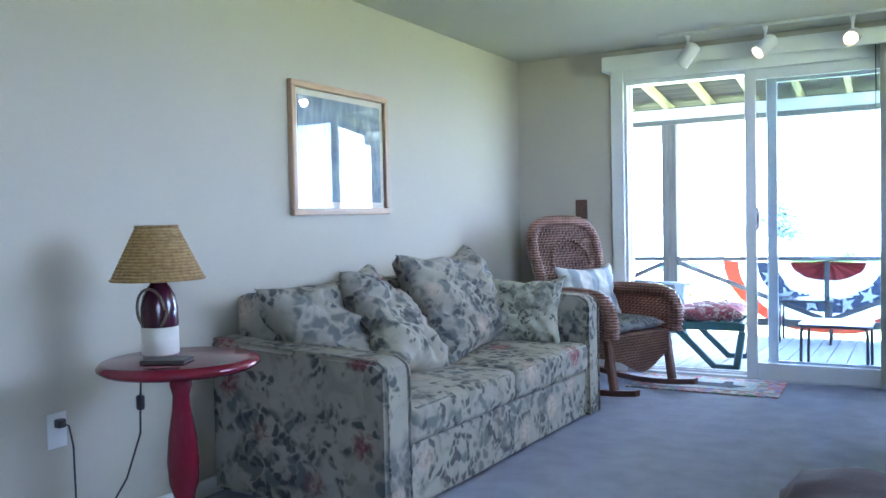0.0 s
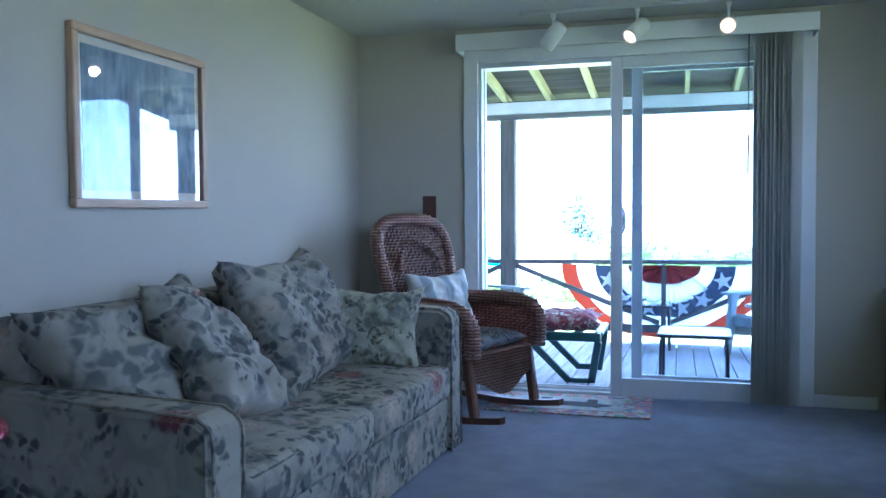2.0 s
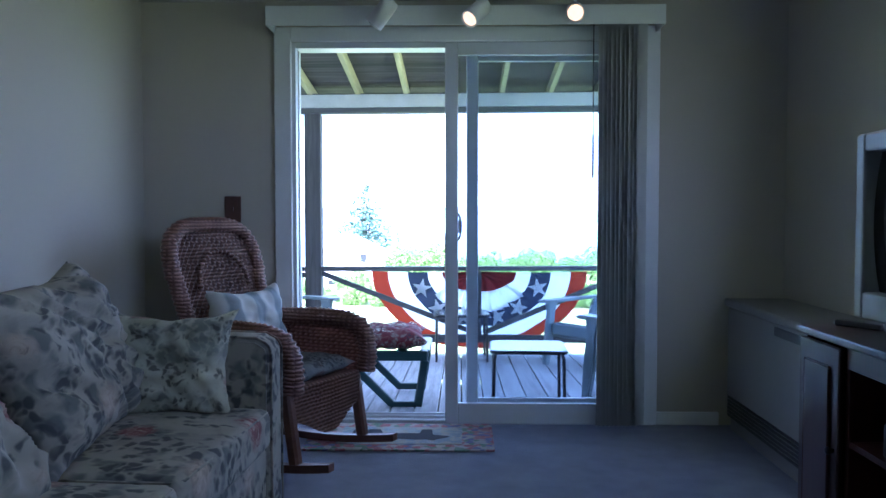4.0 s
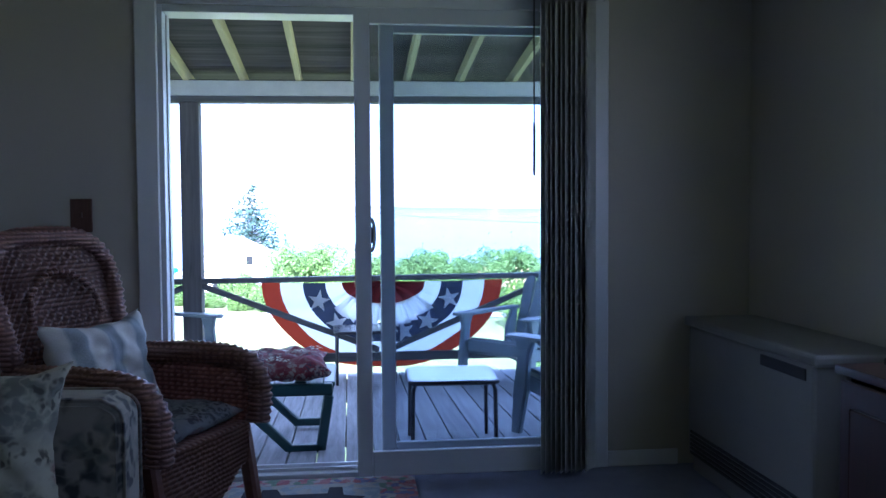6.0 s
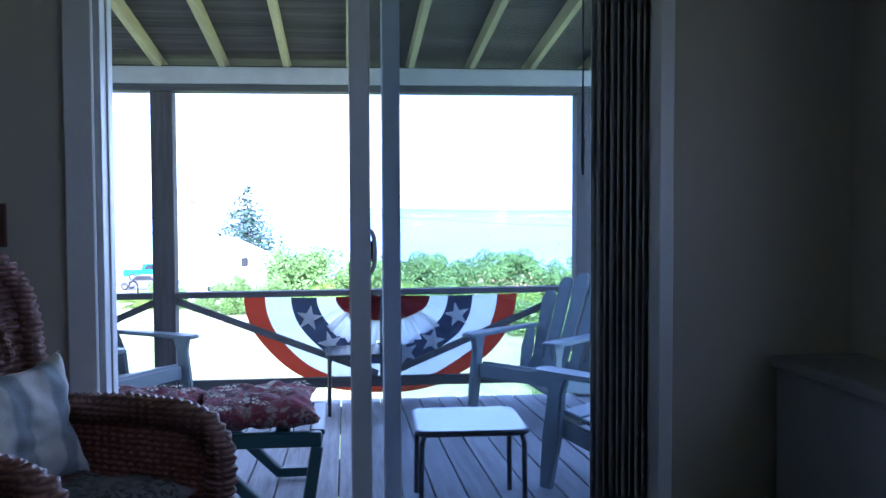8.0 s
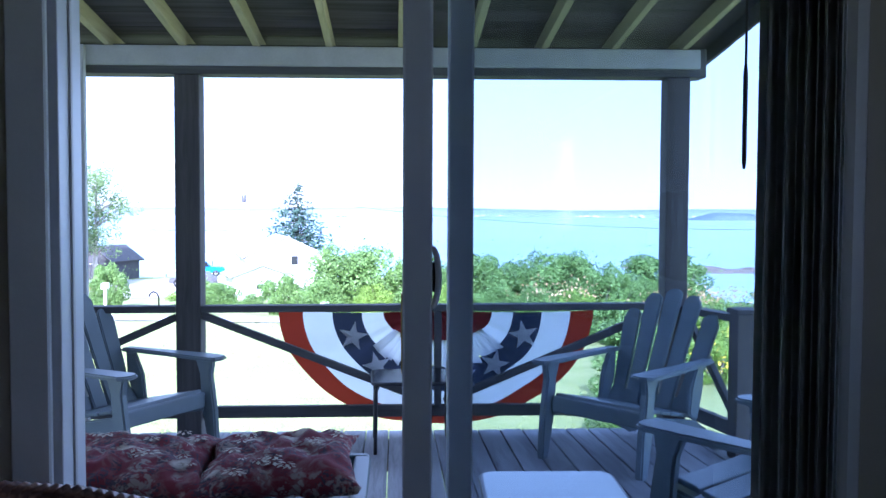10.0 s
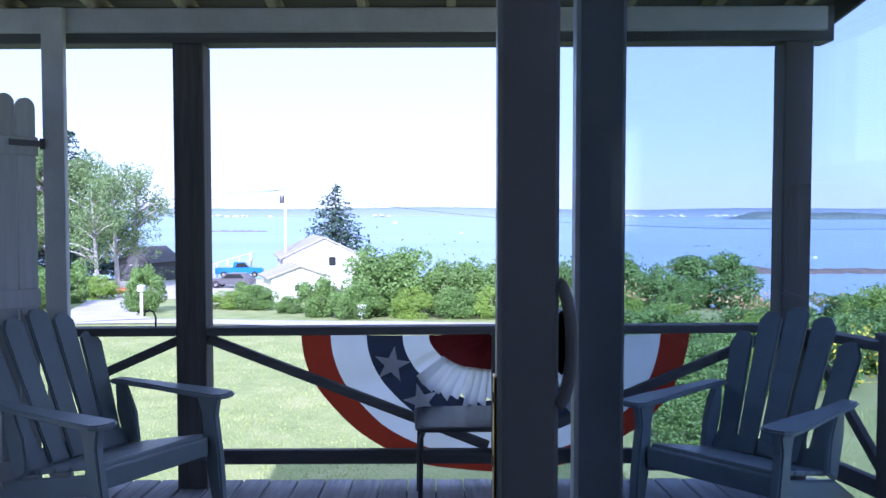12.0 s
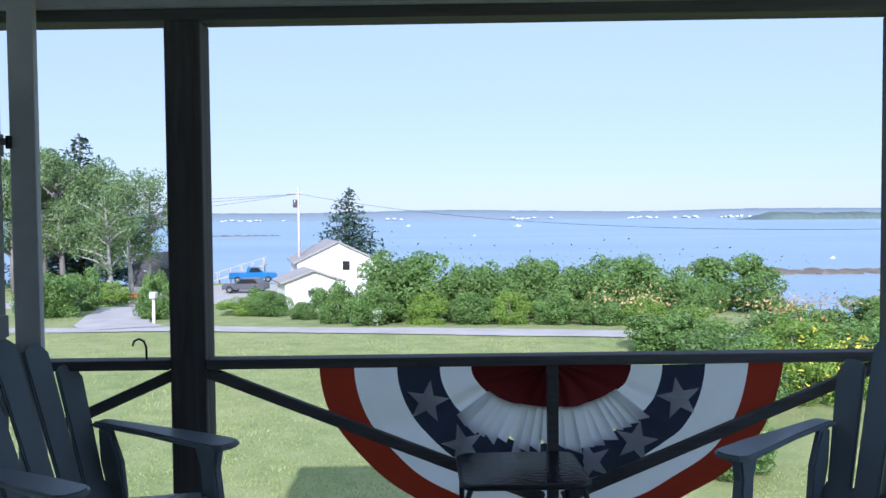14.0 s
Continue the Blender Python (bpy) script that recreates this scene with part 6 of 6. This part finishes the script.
def make_spruce(seed, h, r, label):
    rng = np.random.default_rng(seed)
    ob = thing("spruce_tree", label, "tree", pose(0, 0, -80), "shore trees")
    bm = bmesh.new()
    tube(bm, [(0, 0, 0), (0, 0, h * 0.5), (0, 0, h * 0.99)], [0.022 * h, 0.013 * h, 0.002 * h], 8)
    pts, nr = [], []
    tiers = 30
    for k in range(tiers):
        f = k / tiers
        z = h * (0.07 + 0.92 * f)
        reach = r * (1 - f) ** 0.72 * rng.uniform(0.85, 1.12)
        for q in range(max(5, int(15 * (1 - f) + 4))):
            a = rng.uniform(0, 6.283)
            rr = reach * rng.uniform(0.75, 1.12)
            n = max(5, int(30 * rr / r))
            for s in np.linspace(0.12, 1, n):
                sag = -0.16 * rr * s * s + 0.05 * rr * s ** 4
                pts.append((rr * s * math.cos(a), rr * s * math.sin(a), z + sag))
                nr.append((0.2 * math.cos(a), 0.2 * math.sin(a), 1))
            tube(bm, [(0, 0, z), (rr * 0.6 * math.cos(a), rr * 0.6 * math.sin(a), z - 0.06 * rr)], [0.004 * h, 0.001 * h], 4, False)
    part("trunk", bm, M_BARK, ob)
    pts = np.array(pts) + rng.normal(size=(len(pts), 3)) * 0.012 * h
    v, f = leaf_cloud(pts, np.array(nr), 0.022 * h, rng, 0.5)
    part("crown", (v.tolist(), [], f), M_NEEDLE, ob)
    return ob


def stand(proto, px, d, scale=1.0, turn=0.0, z=None):
    x, y = spot(px, d)
    return copy_thing(proto, pose(x, y, gz(x, y) - 0.2 if z is None else z, 0, 0, turn) @ Matrix.Diagonal((scale, scale, scale, 1)))


t1 = make_tree(11, 13.5, 4.6, 12000, 0.125, "tall leafy green tree with a full crown")
t2 = make_tree(12, 11.5, 3.6, 6000, 0.115, "slender pale-barked tree with gaps in its crown", True)
s1 = make_spruce(13, 9.2, 4.9, "dark blue-green spruce tree beside the white shed")
for proto, px, d, sc, turn in ((t1, -665, 84, 1.06, 20), (t1, -700, 90, 1.1, 150), (t1, -610, 88, 1.02, 250), (t2, -545, 80, 1.0, 30), (t2, -515, 84, 1.04, 200), (t1, -755, 86, 1.05, 310), (t2, -580, 76, 0.92, 120), (t1, -850, 88, 1.1, 70)):
    stand(proto, px, d, sc, turn)
stand(s1, -157, 104, 1.33, 40)
stand(s1, -632, 100, 2.0, 90)["label"] = "tall dark spruce standing behind leafy trees"
stand(s1, -600, 70, 0.42, 10)["label"] = "small young spruce beside the drive"
for proto in shrubs + [t1, t2, s1]:
    for o in (*proto.children_recursive, proto):
        bpy.data.objects.remove(o)

# ---------------------------------------------------------------- sheds, pole, cars


def gable_house(name, label, m, w, d, wall, rise, windows):
    hs = thing(name, label, "shed", m)
    bm = bmesh.new()
    bx(bm, -w / 2, w / 2, 0, d, 0, wall)
    for y in (0.0, d):
        a = [bm.verts.new(p) for p in ((-w / 2, y, wall), (w / 2, y, wall), (0, y, wall + rise))]
        bm.faces.new(a)
    part("wall", bm, M_WHITEH, hs)
    for s in (-1, 1):
        bm = bmesh.new()
        n = Vector((s * rise, 0, w / 2)).normalized()
        pts = []
        for y in (-0.35, d + 0.35):
            pts += [Vector((0, y, wall + rise)), Vector((s * (w / 2 + 0.4), y, wall - 0.4 * rise / (w / 2)))]
        vs = [bm.verts.new(p) for p in pts] + [bm.verts.new(p + n * 0.14) for p in pts]
        for q in ((0, 1, 3, 2), (4, 6, 7, 5), (0, 4, 5, 1), (2, 3, 7, 6), (0, 2, 6, 4), (1, 5, 7, 3)):
            bm.faces.new([vs[i] for i in q])
        bmesh.ops.recalc_face_normals(bm, faces=bm.faces)
        part("roof", bm, M_GREYROOF, hs)
    for x0, x1, z0, z1 in windows:
        wd = box("window", x0, x1, -0.04, -0.002, z0, z1, M_DARKW, hs)
        box("window_frame", x0 - 0.08, x1 + 0.08, -0.06, -0.041, z1, z1 + 0.08, M_WHITEH, wd)
    z = 0.2
    while z < wall:
        box("clapboard", -w / 2 - 0.02, w / 2 + 0.02, -0.02, -0.0005, z, z + 0.02, M_WHITEH, hs)
        z += 0.28
    return hs


x, y = spot(-178, 84)
gable_house("boat_shed", "white clapboard shed with a grey gable roof", pose(x, y, gz(x, y) - 0.3, 0, 0, 14), 8.0, 9.5, 3.5, 1.9, ((0.5, 1.2, 2.6, 3.5), (-2.2, -1.2, 1.2, 2.2)))
x, y = spot(-222, 66)
gable_house("white_outbuilding", "low white outbuilding with small dark openings", pose(x, y, gz(x, y) - 0.3, 0, 0, 20), 4.4, 4.0, 2.8, 0.8, ((-0.4, 0.4, 1.7, 2.1), (-0.5, 0.3, 0.6, 1.1)))
x, y = spot(-515, 92)
dk = gable_house("dark_shed", "dark weathered shed under the trees", pose(x, y, gz(x, y) - 0.1, 0, 0, -20), 4.2, 5.0, 2.4, 1.4, ((-0.5, 0.5, 0.3, 1.9),))
for o in dk.children:
    o.data.materials[0] = M_SHINGLE

x, y = spot(-246, 86)
pole = thing("utility_pole", "pale wooden utility pole with a transformer", "utility pole", pose(x, y, gz(x, y)))
PZ = 10.7
bm = bmesh.new()
tube(bm, [(0, 0, -0.3), (0, 0, PZ)], [0.17, 0.12], 10)
part("shaft", bm, M_POLE, pole, smooth=True)
bm = bmesh.new()
lathe(bm, [(0.2, 8.6), (0.24, 8.65), (0.24, 9.35), (0.2, 9.4)], 14, pose(-0.32, -0.1, 0))
part("transformer", bm, M_CARG, pole, "grey transformer can", True)
box("crossarm", -0.5, 0.5, -0.06, 0.06, 10.1, 10.22, M_POLE, pole)
top = Vector((x, y, gz(x, y) + 10.0))
wires = thing("overhead_wires", "thin dark overhead wires from the pole", "wires", None)
for tgt, sag in (((28.0, 50.0, 0.4), 1.3), ((-60.0, 62.0, 2.6), 1.2), ((-60.0, 62.0, 1.2), 1.5), ((-52.0, 90.0, 3.6), 0.6)):
    e = Vector(tgt)
    bm = bmesh.new()
    tube(bm, [top.lerp(e, f) - Vector((0, 0, sag * 4 * f * (1 - f))) for f in [k / 24 for k in range(25)]], 0.016, 5)
    part("wire", bm, M_DARKMETAL, wires)


def vehicle(name, label, m, length, outline, cabin, paint_mat, wheel_x, w=1.8):
    car = thing(name, label, "car", m)
    bm = bmesh.new()
    smooth_slab(bm, outline, w / 2, None, 0.08)
    part("body", bm, paint_mat, car)
    bm = bmesh.new()
    smooth_slab(bm, cabin, w / 2 - 0.12, None, 0.06)
    part("cabin", bm, paint_mat, car)
    xs0, xs1 = min(p[0] for p in cabin), max(p[0] for p in cabin)
    zt, zb = max(p[1] for p in cabin), min(p[1] for p in cabin)
    for s in (-1, 1):
        bm = bmesh.new()
        smooth_slab(bm, [(xs0 * 0.86 + xs1 * 0.14, zb + 0.05), (xs0 * 0.1 + xs1 * 0.9, zb + 0.05), (xs0 * 0.28 + xs1 * 0.72, zt - 0.1), (xs0 * 0.72 + xs1 * 0.28, zt - 0.1)], 0.01, pose(0, s * (w / 2 - 0.115), 0), 0.004)
        part("side_window", bm, M_DARKW, car)
        for x in wheel_x:
            bm = bmesh.new()
            lathe(bm, [(0.2, -0.11), (0.36, -0.1), (0.37, 0.0), (0.36, 0.1), (0.2, 0.11)], 18, pose(x, s * (w / 2 - 0.08), 0.37) @ pose(0, 0, 0, 90, 0, 0))
            tyre = part("wheel", bm, M_TYRE, car, smooth=True)
            bm = bmesh.new()
            lathe(bm, [(0.05, -0.125), (0.2, -0.12), (0.2, 0.12), (0.05, 0.125)], 12, pose(x, s * (w / 2 - 0.08), 0.37) @ pose(0, 0, 0, 90, 0, 0))
            part("rim", bm, M_CHROME, tyre)
    return car


x, y = spot(-328, 98)
vehicle("pickup_truck", "bright blue pickup truck parked on gravel", pose(x, y, gz(x, y) + 0.12, 0, 0, 8), 5.5, [(-2.7, 0.45), (2.7, 0.45), (2.72, 0.9), (2.5, 1.12), (1.1, 1.18), (-2.68, 1.18), (-2.75, 0.7)], [(-0.75, 1.15), (1.25, 1.15), (0.55, 1.78), (-0.6, 1.8)], M_TRUCKB, (-1.75, 1.75), 1.9)
x, y = spot(-342, 84)
vehicle("hatchback_car", "dark grey car parked beside the pickup truck", pose(x, y, gz(x, y) + 0.12, 0, 0, 172), 4.4, [(-2.2, 0.35), (2.2, 0.35), (2.2, 0.75), (1.9, 0.92), (-2.1, 1.0), (-2.22, 0.7)], [(-2.0, 0.95), (1.0, 0.92), (0.25, 1.45), (-1.4, 1.48)], M_CARG, (-1.35, 1.35))
x, y = spot(-553, 74)
rack = thing("kayak", "long red kayak resting on a low rack", "kayak", pose(x, y, gz(x, y), 0, 0, 6))
bm = bmesh.new()
tube(bm, [(-2.1 + 4.2 * k / 10, 0, 0.75 + 0.1 * (2 * k / 10 - 1) ** 2) for k in range(11)], [0.03 + 0.27 * math.sin(math.pi * k / 10) for k in range(11)], 10)
part("hull", bm, M_KAYAK, rack, smooth=True)
for xx in (-1.0, 1.0):
    box("rack_leg", xx - 0.05, xx + 0.05, -0.3, 0.3, -0.2, 0.56, M_POST, rack)

# ---------------------------------------------------------------- small things by the road and the shore
x, y = spot(-507, 33.4)
mail = thing("mailbox_post", "white post with a small box beside the road", "mailbox", pose(x, y, gz(x, y)))
box("post", -0.05, 0.05, -0.05, 0.05, -0.1, 1.0, M_WHITEH, mail, 0.008)
box("box", -0.12, 0.12, -0.2, 0.2, 1.0, 1.26, M_WHITEH, mail, 0.04)
x, y = spot(-109, 31.3)
sign = thing("road_sign", "small white sign board on a thin stake", "sign", pose(x, y, gz(x, y), 0, 0, 8))
box("stake", -0.02, 0.02, -0.02, 0.02, -0.1, 0.3, M_POLE, sign)
box("board", -0.16, 0.16, -0.045, -0.021, 0.16, 0.58, M_WHITEH, sign, 0.006)
x, y = spot(-352, 112)
ramp_m = pose(x, y, -7.6, 0, 0, 6)
dock = thing("dock_ramp", "grey wooden ramp with railings down to a dock", "dock", ramp_m)
bm = bmesh.new()
bar(bm, (-4.5, 0, 0.2), (3.5, 0, 2.6), 1.6, 0.16)
part("walkway", bm, M_POLE, dock)
for yy in (-0.8, 0.8):
    bm = bmesh.new()
    bar(bm, (-4.5, yy, 1.2), (3.5, yy, 3.6), 0.08, 0.1)
    part("handrail", bm, M_POLE, dock)
    for k in range(6):
        px = -4.3 + 1.5 * k
        box("post", px - 0.07, px + 0.07, yy - 0.07, yy + 0.07, -2.6, 0.26 + 0.3 * (px + 4.5) + 1.0, M_POLE, dock)


def moored_boat(px, d, length, turn):
    x = CX + (px / 1490 - 0.0095) * d
    boat = thing("moored_boat", "small white motorboat moored out in the bay", "boat", pose(x, CY + d, -9.0, 0, 0, turn), "moored boats")
    bm = bmesh.new()
    rows = []
    for k in range(9):
        f = k / 8
        w = 0.17 * length * min(1, 2.2 * (1 - f)) ** 0.7 + 0.01
        zt = 0.13 * length * (0.75 + 0.45 * f * f)
        rows.append([bm.verts.new(((f - 0.5) * length, yy, zz)) for yy, zz in ((-w, zt), (-0.7 * w, -0.2), (0.7 * w, -0.2), (w, zt))])
    for p, q in zip(rows, rows[1:]):
        for k in range(4):
            bm.faces.new((p[k], p[(k + 1) % 4], q[(k + 1) % 4], q[k]))
    bm.faces.new(rows[0])
    bm.faces.new(rows[-1][::-1])
    bmesh.ops.recalc_face_normals(bm, faces=bm.faces)
    part("hull", bm, M_WHITEH, boat)
    box("cabin", -0.1 * length, 0.18 * length, -0.1 * length, 0.1 * length, 0.08 * length, 0.30 * length, M_WHITEH, boat, 0.05)
    box("windscreen", 0.181 * length, 0.19 * length, -0.085 * length, 0.085 * length, 0.2 * length, 0.28 * length, M_DARKW, boat)


for px, d, length, turn in ((-52, 900, 6, 20), (142, 820, 7, -15), (66, 430, 2.6, 40), (700, 190, 1.6, 10)):
    moored_boat(px, d, length, turn)

# ---------------------------------------------------------------- far shore


def ridge(name, x0, x1, d, h0, h1, depth, seed, label, ends=0.06, mat=None, rough=1.6):
    n, rows = 520, 7
    verts, faces = [], []
    for i in range(n + 1):
        f = i / n
        x = x0 + (x1 - x0) * f
        edge = min(1, f / ends, (1 - f) / ends)
        h = (h0 + (h1 - h0) * (0.5 + 0.8 * noise.noise(Vector((f * 9, seed, 0))))) * edge + rough * (noise.noise(Vector((f * 160, seed, 3))) + 0.6 * noise.noise(Vector((f * 420, seed, 8))))
        for k in range(rows + 1):
            a = math.pi * k / rows
            verts.append((x, d + depth * (1 - math.cos(a)) / 2, -9.3 + max(0.2, h) * math.sin(a) ** 0.6 if 0 < k < rows else -10))
        if i:
            for k in range(rows):
                q = (i - 1) * (rows + 1) + k
                faces.append((q, q + 1, q + rows + 2, q + rows + 1))
    return structure(part(name, (verts, [], faces), mat or M_HILL, smooth=True), label, "far shore")


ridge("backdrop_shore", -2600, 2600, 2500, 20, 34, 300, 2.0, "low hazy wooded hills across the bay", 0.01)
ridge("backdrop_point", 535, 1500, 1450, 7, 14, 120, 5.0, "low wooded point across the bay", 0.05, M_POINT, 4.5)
cot = thing("far_cottage", "tiny white cottage on the far shore", "house", pose(0, 0, -90), "far cottages")
bm = bmesh.new()
bx(bm, -5, 5, -3, 3, 0, 5)
part("wall", bm, M_WHITEH, cot)
bm = bmesh.new()
extrude_outline(bm, [(-5.5, 5), (5.5, 5), (0, 8)], -3.3, 3.3)
part("roof", bm, M_GREYROOF, cot)
rng = random.Random(7)
for lo, hi, n in ((-390, -270, 12), (-90, -60, 3), (130, 205, 10), (340, 560, 22)):
    for k in range(n):
        px = rng.uniform(lo, hi)
        d = 2488 if px < 520 else 2480
        x = CX + (px / 1490 - 0.0095) * d
        copy_thing(cot, pose(x, CY + d, -8.6 + rng.uniform(0, 4), 0, 0, rng.uniform(-30, 30)) @ Matrix.Diagonal((rng.uniform(0.5, 1.0), 1, rng.uniform(0.45, 0.75), 1)))
for o in (*cot.children_recursive, cot):
    bpy.data.objects.remove(o)


def ledge(px0, px1, d, h, label):
    n = 60
    verts, faces = [], []
    for i in range(n + 1):
        px = px0 + (px1 - px0) * i / n
        x = CX + (px / 1490 - 0.0095) * d
        e = max(0, noise.noise(Vector((i * 0.21, d, 0))) * 0.9 + 0.55) * min(1, i / 4, (n - i) / 4)
        e2 = 0.7 + 0.5 * noise.noise(Vector((i * 0.9, d, 4)))
        for k in range(6):
            a = math.pi * k / 5
            verts.append((x, CY + d + 5 * (1 - math.cos(a)) + 1.5 * noise.noise(Vector((i * 0.3, k, 1))), -9.4 + 0.3 + h * e * e2 * math.sin(a)))
        if i:
            for k in range(5):
                q = (i - 1) * 6 + k
                faces.append((q, q + 1, q + 7, q + 6))
    tagged(part("rock_ledge", (verts, [], faces), M_SHORE), label, "rocks", "rock ledges")


ledge(585, 900, 140, 1.3, "low brown rock ledge in the cove")
ledge(440, 640, 150, 1.0, "low brown rock ledge at the water's edge")
ledge(-420, -280, 470, 1.6, "low dark ledge out in the bay")


# grass blades of the nearer lawn, past counting
rng = np.random.default_rng(42)
n = 90000
gy = 11.0 + 24.0 * rng.uniform(0, 1, n) ** 1.25
gx = -1.0 + (rng.uniform(-1, 1, n)) * (gy - 4.0) * 0.62
ok = [(x, y) for x, y in zip(gx.tolist(), gy.tolist()) if not (x > 2.2 + (y - 16.5) * 0.2 and y > 16 + (x - 2.3) * 0.9) and y < 32.5 - 0.14 * x]
base = np.array([(x, y, gz(x, y)) for x, y in ok])
m = len(base)
a = rng.uniform(0, 6.283, m)
hgt = rng.uniform(0.02, 0.05, m) * (1 + 0.5 * np.sin(base[:, 0] * 1.7) * np.sin(base[:, 1] * 0.9))
side = np.stack([np.cos(a), np.sin(a), 0 * a], 1) * rng.uniform(0.005, 0.012, m)[:, None]
tip = base + np.stack([np.sin(a * 3) * 0.035, np.cos(a * 2) * 0.035, hgt], 1)
v = np.stack([base - side, base + side, tip], 1).reshape(-1, 3)
tagged(part("grass", (v.tolist(), [], [(3 * i, 3 * i + 1, 3 * i + 2) for i in range(m)]), M_BLADE), "short mown grass blades over the lawn", "grass", kind="stuff")
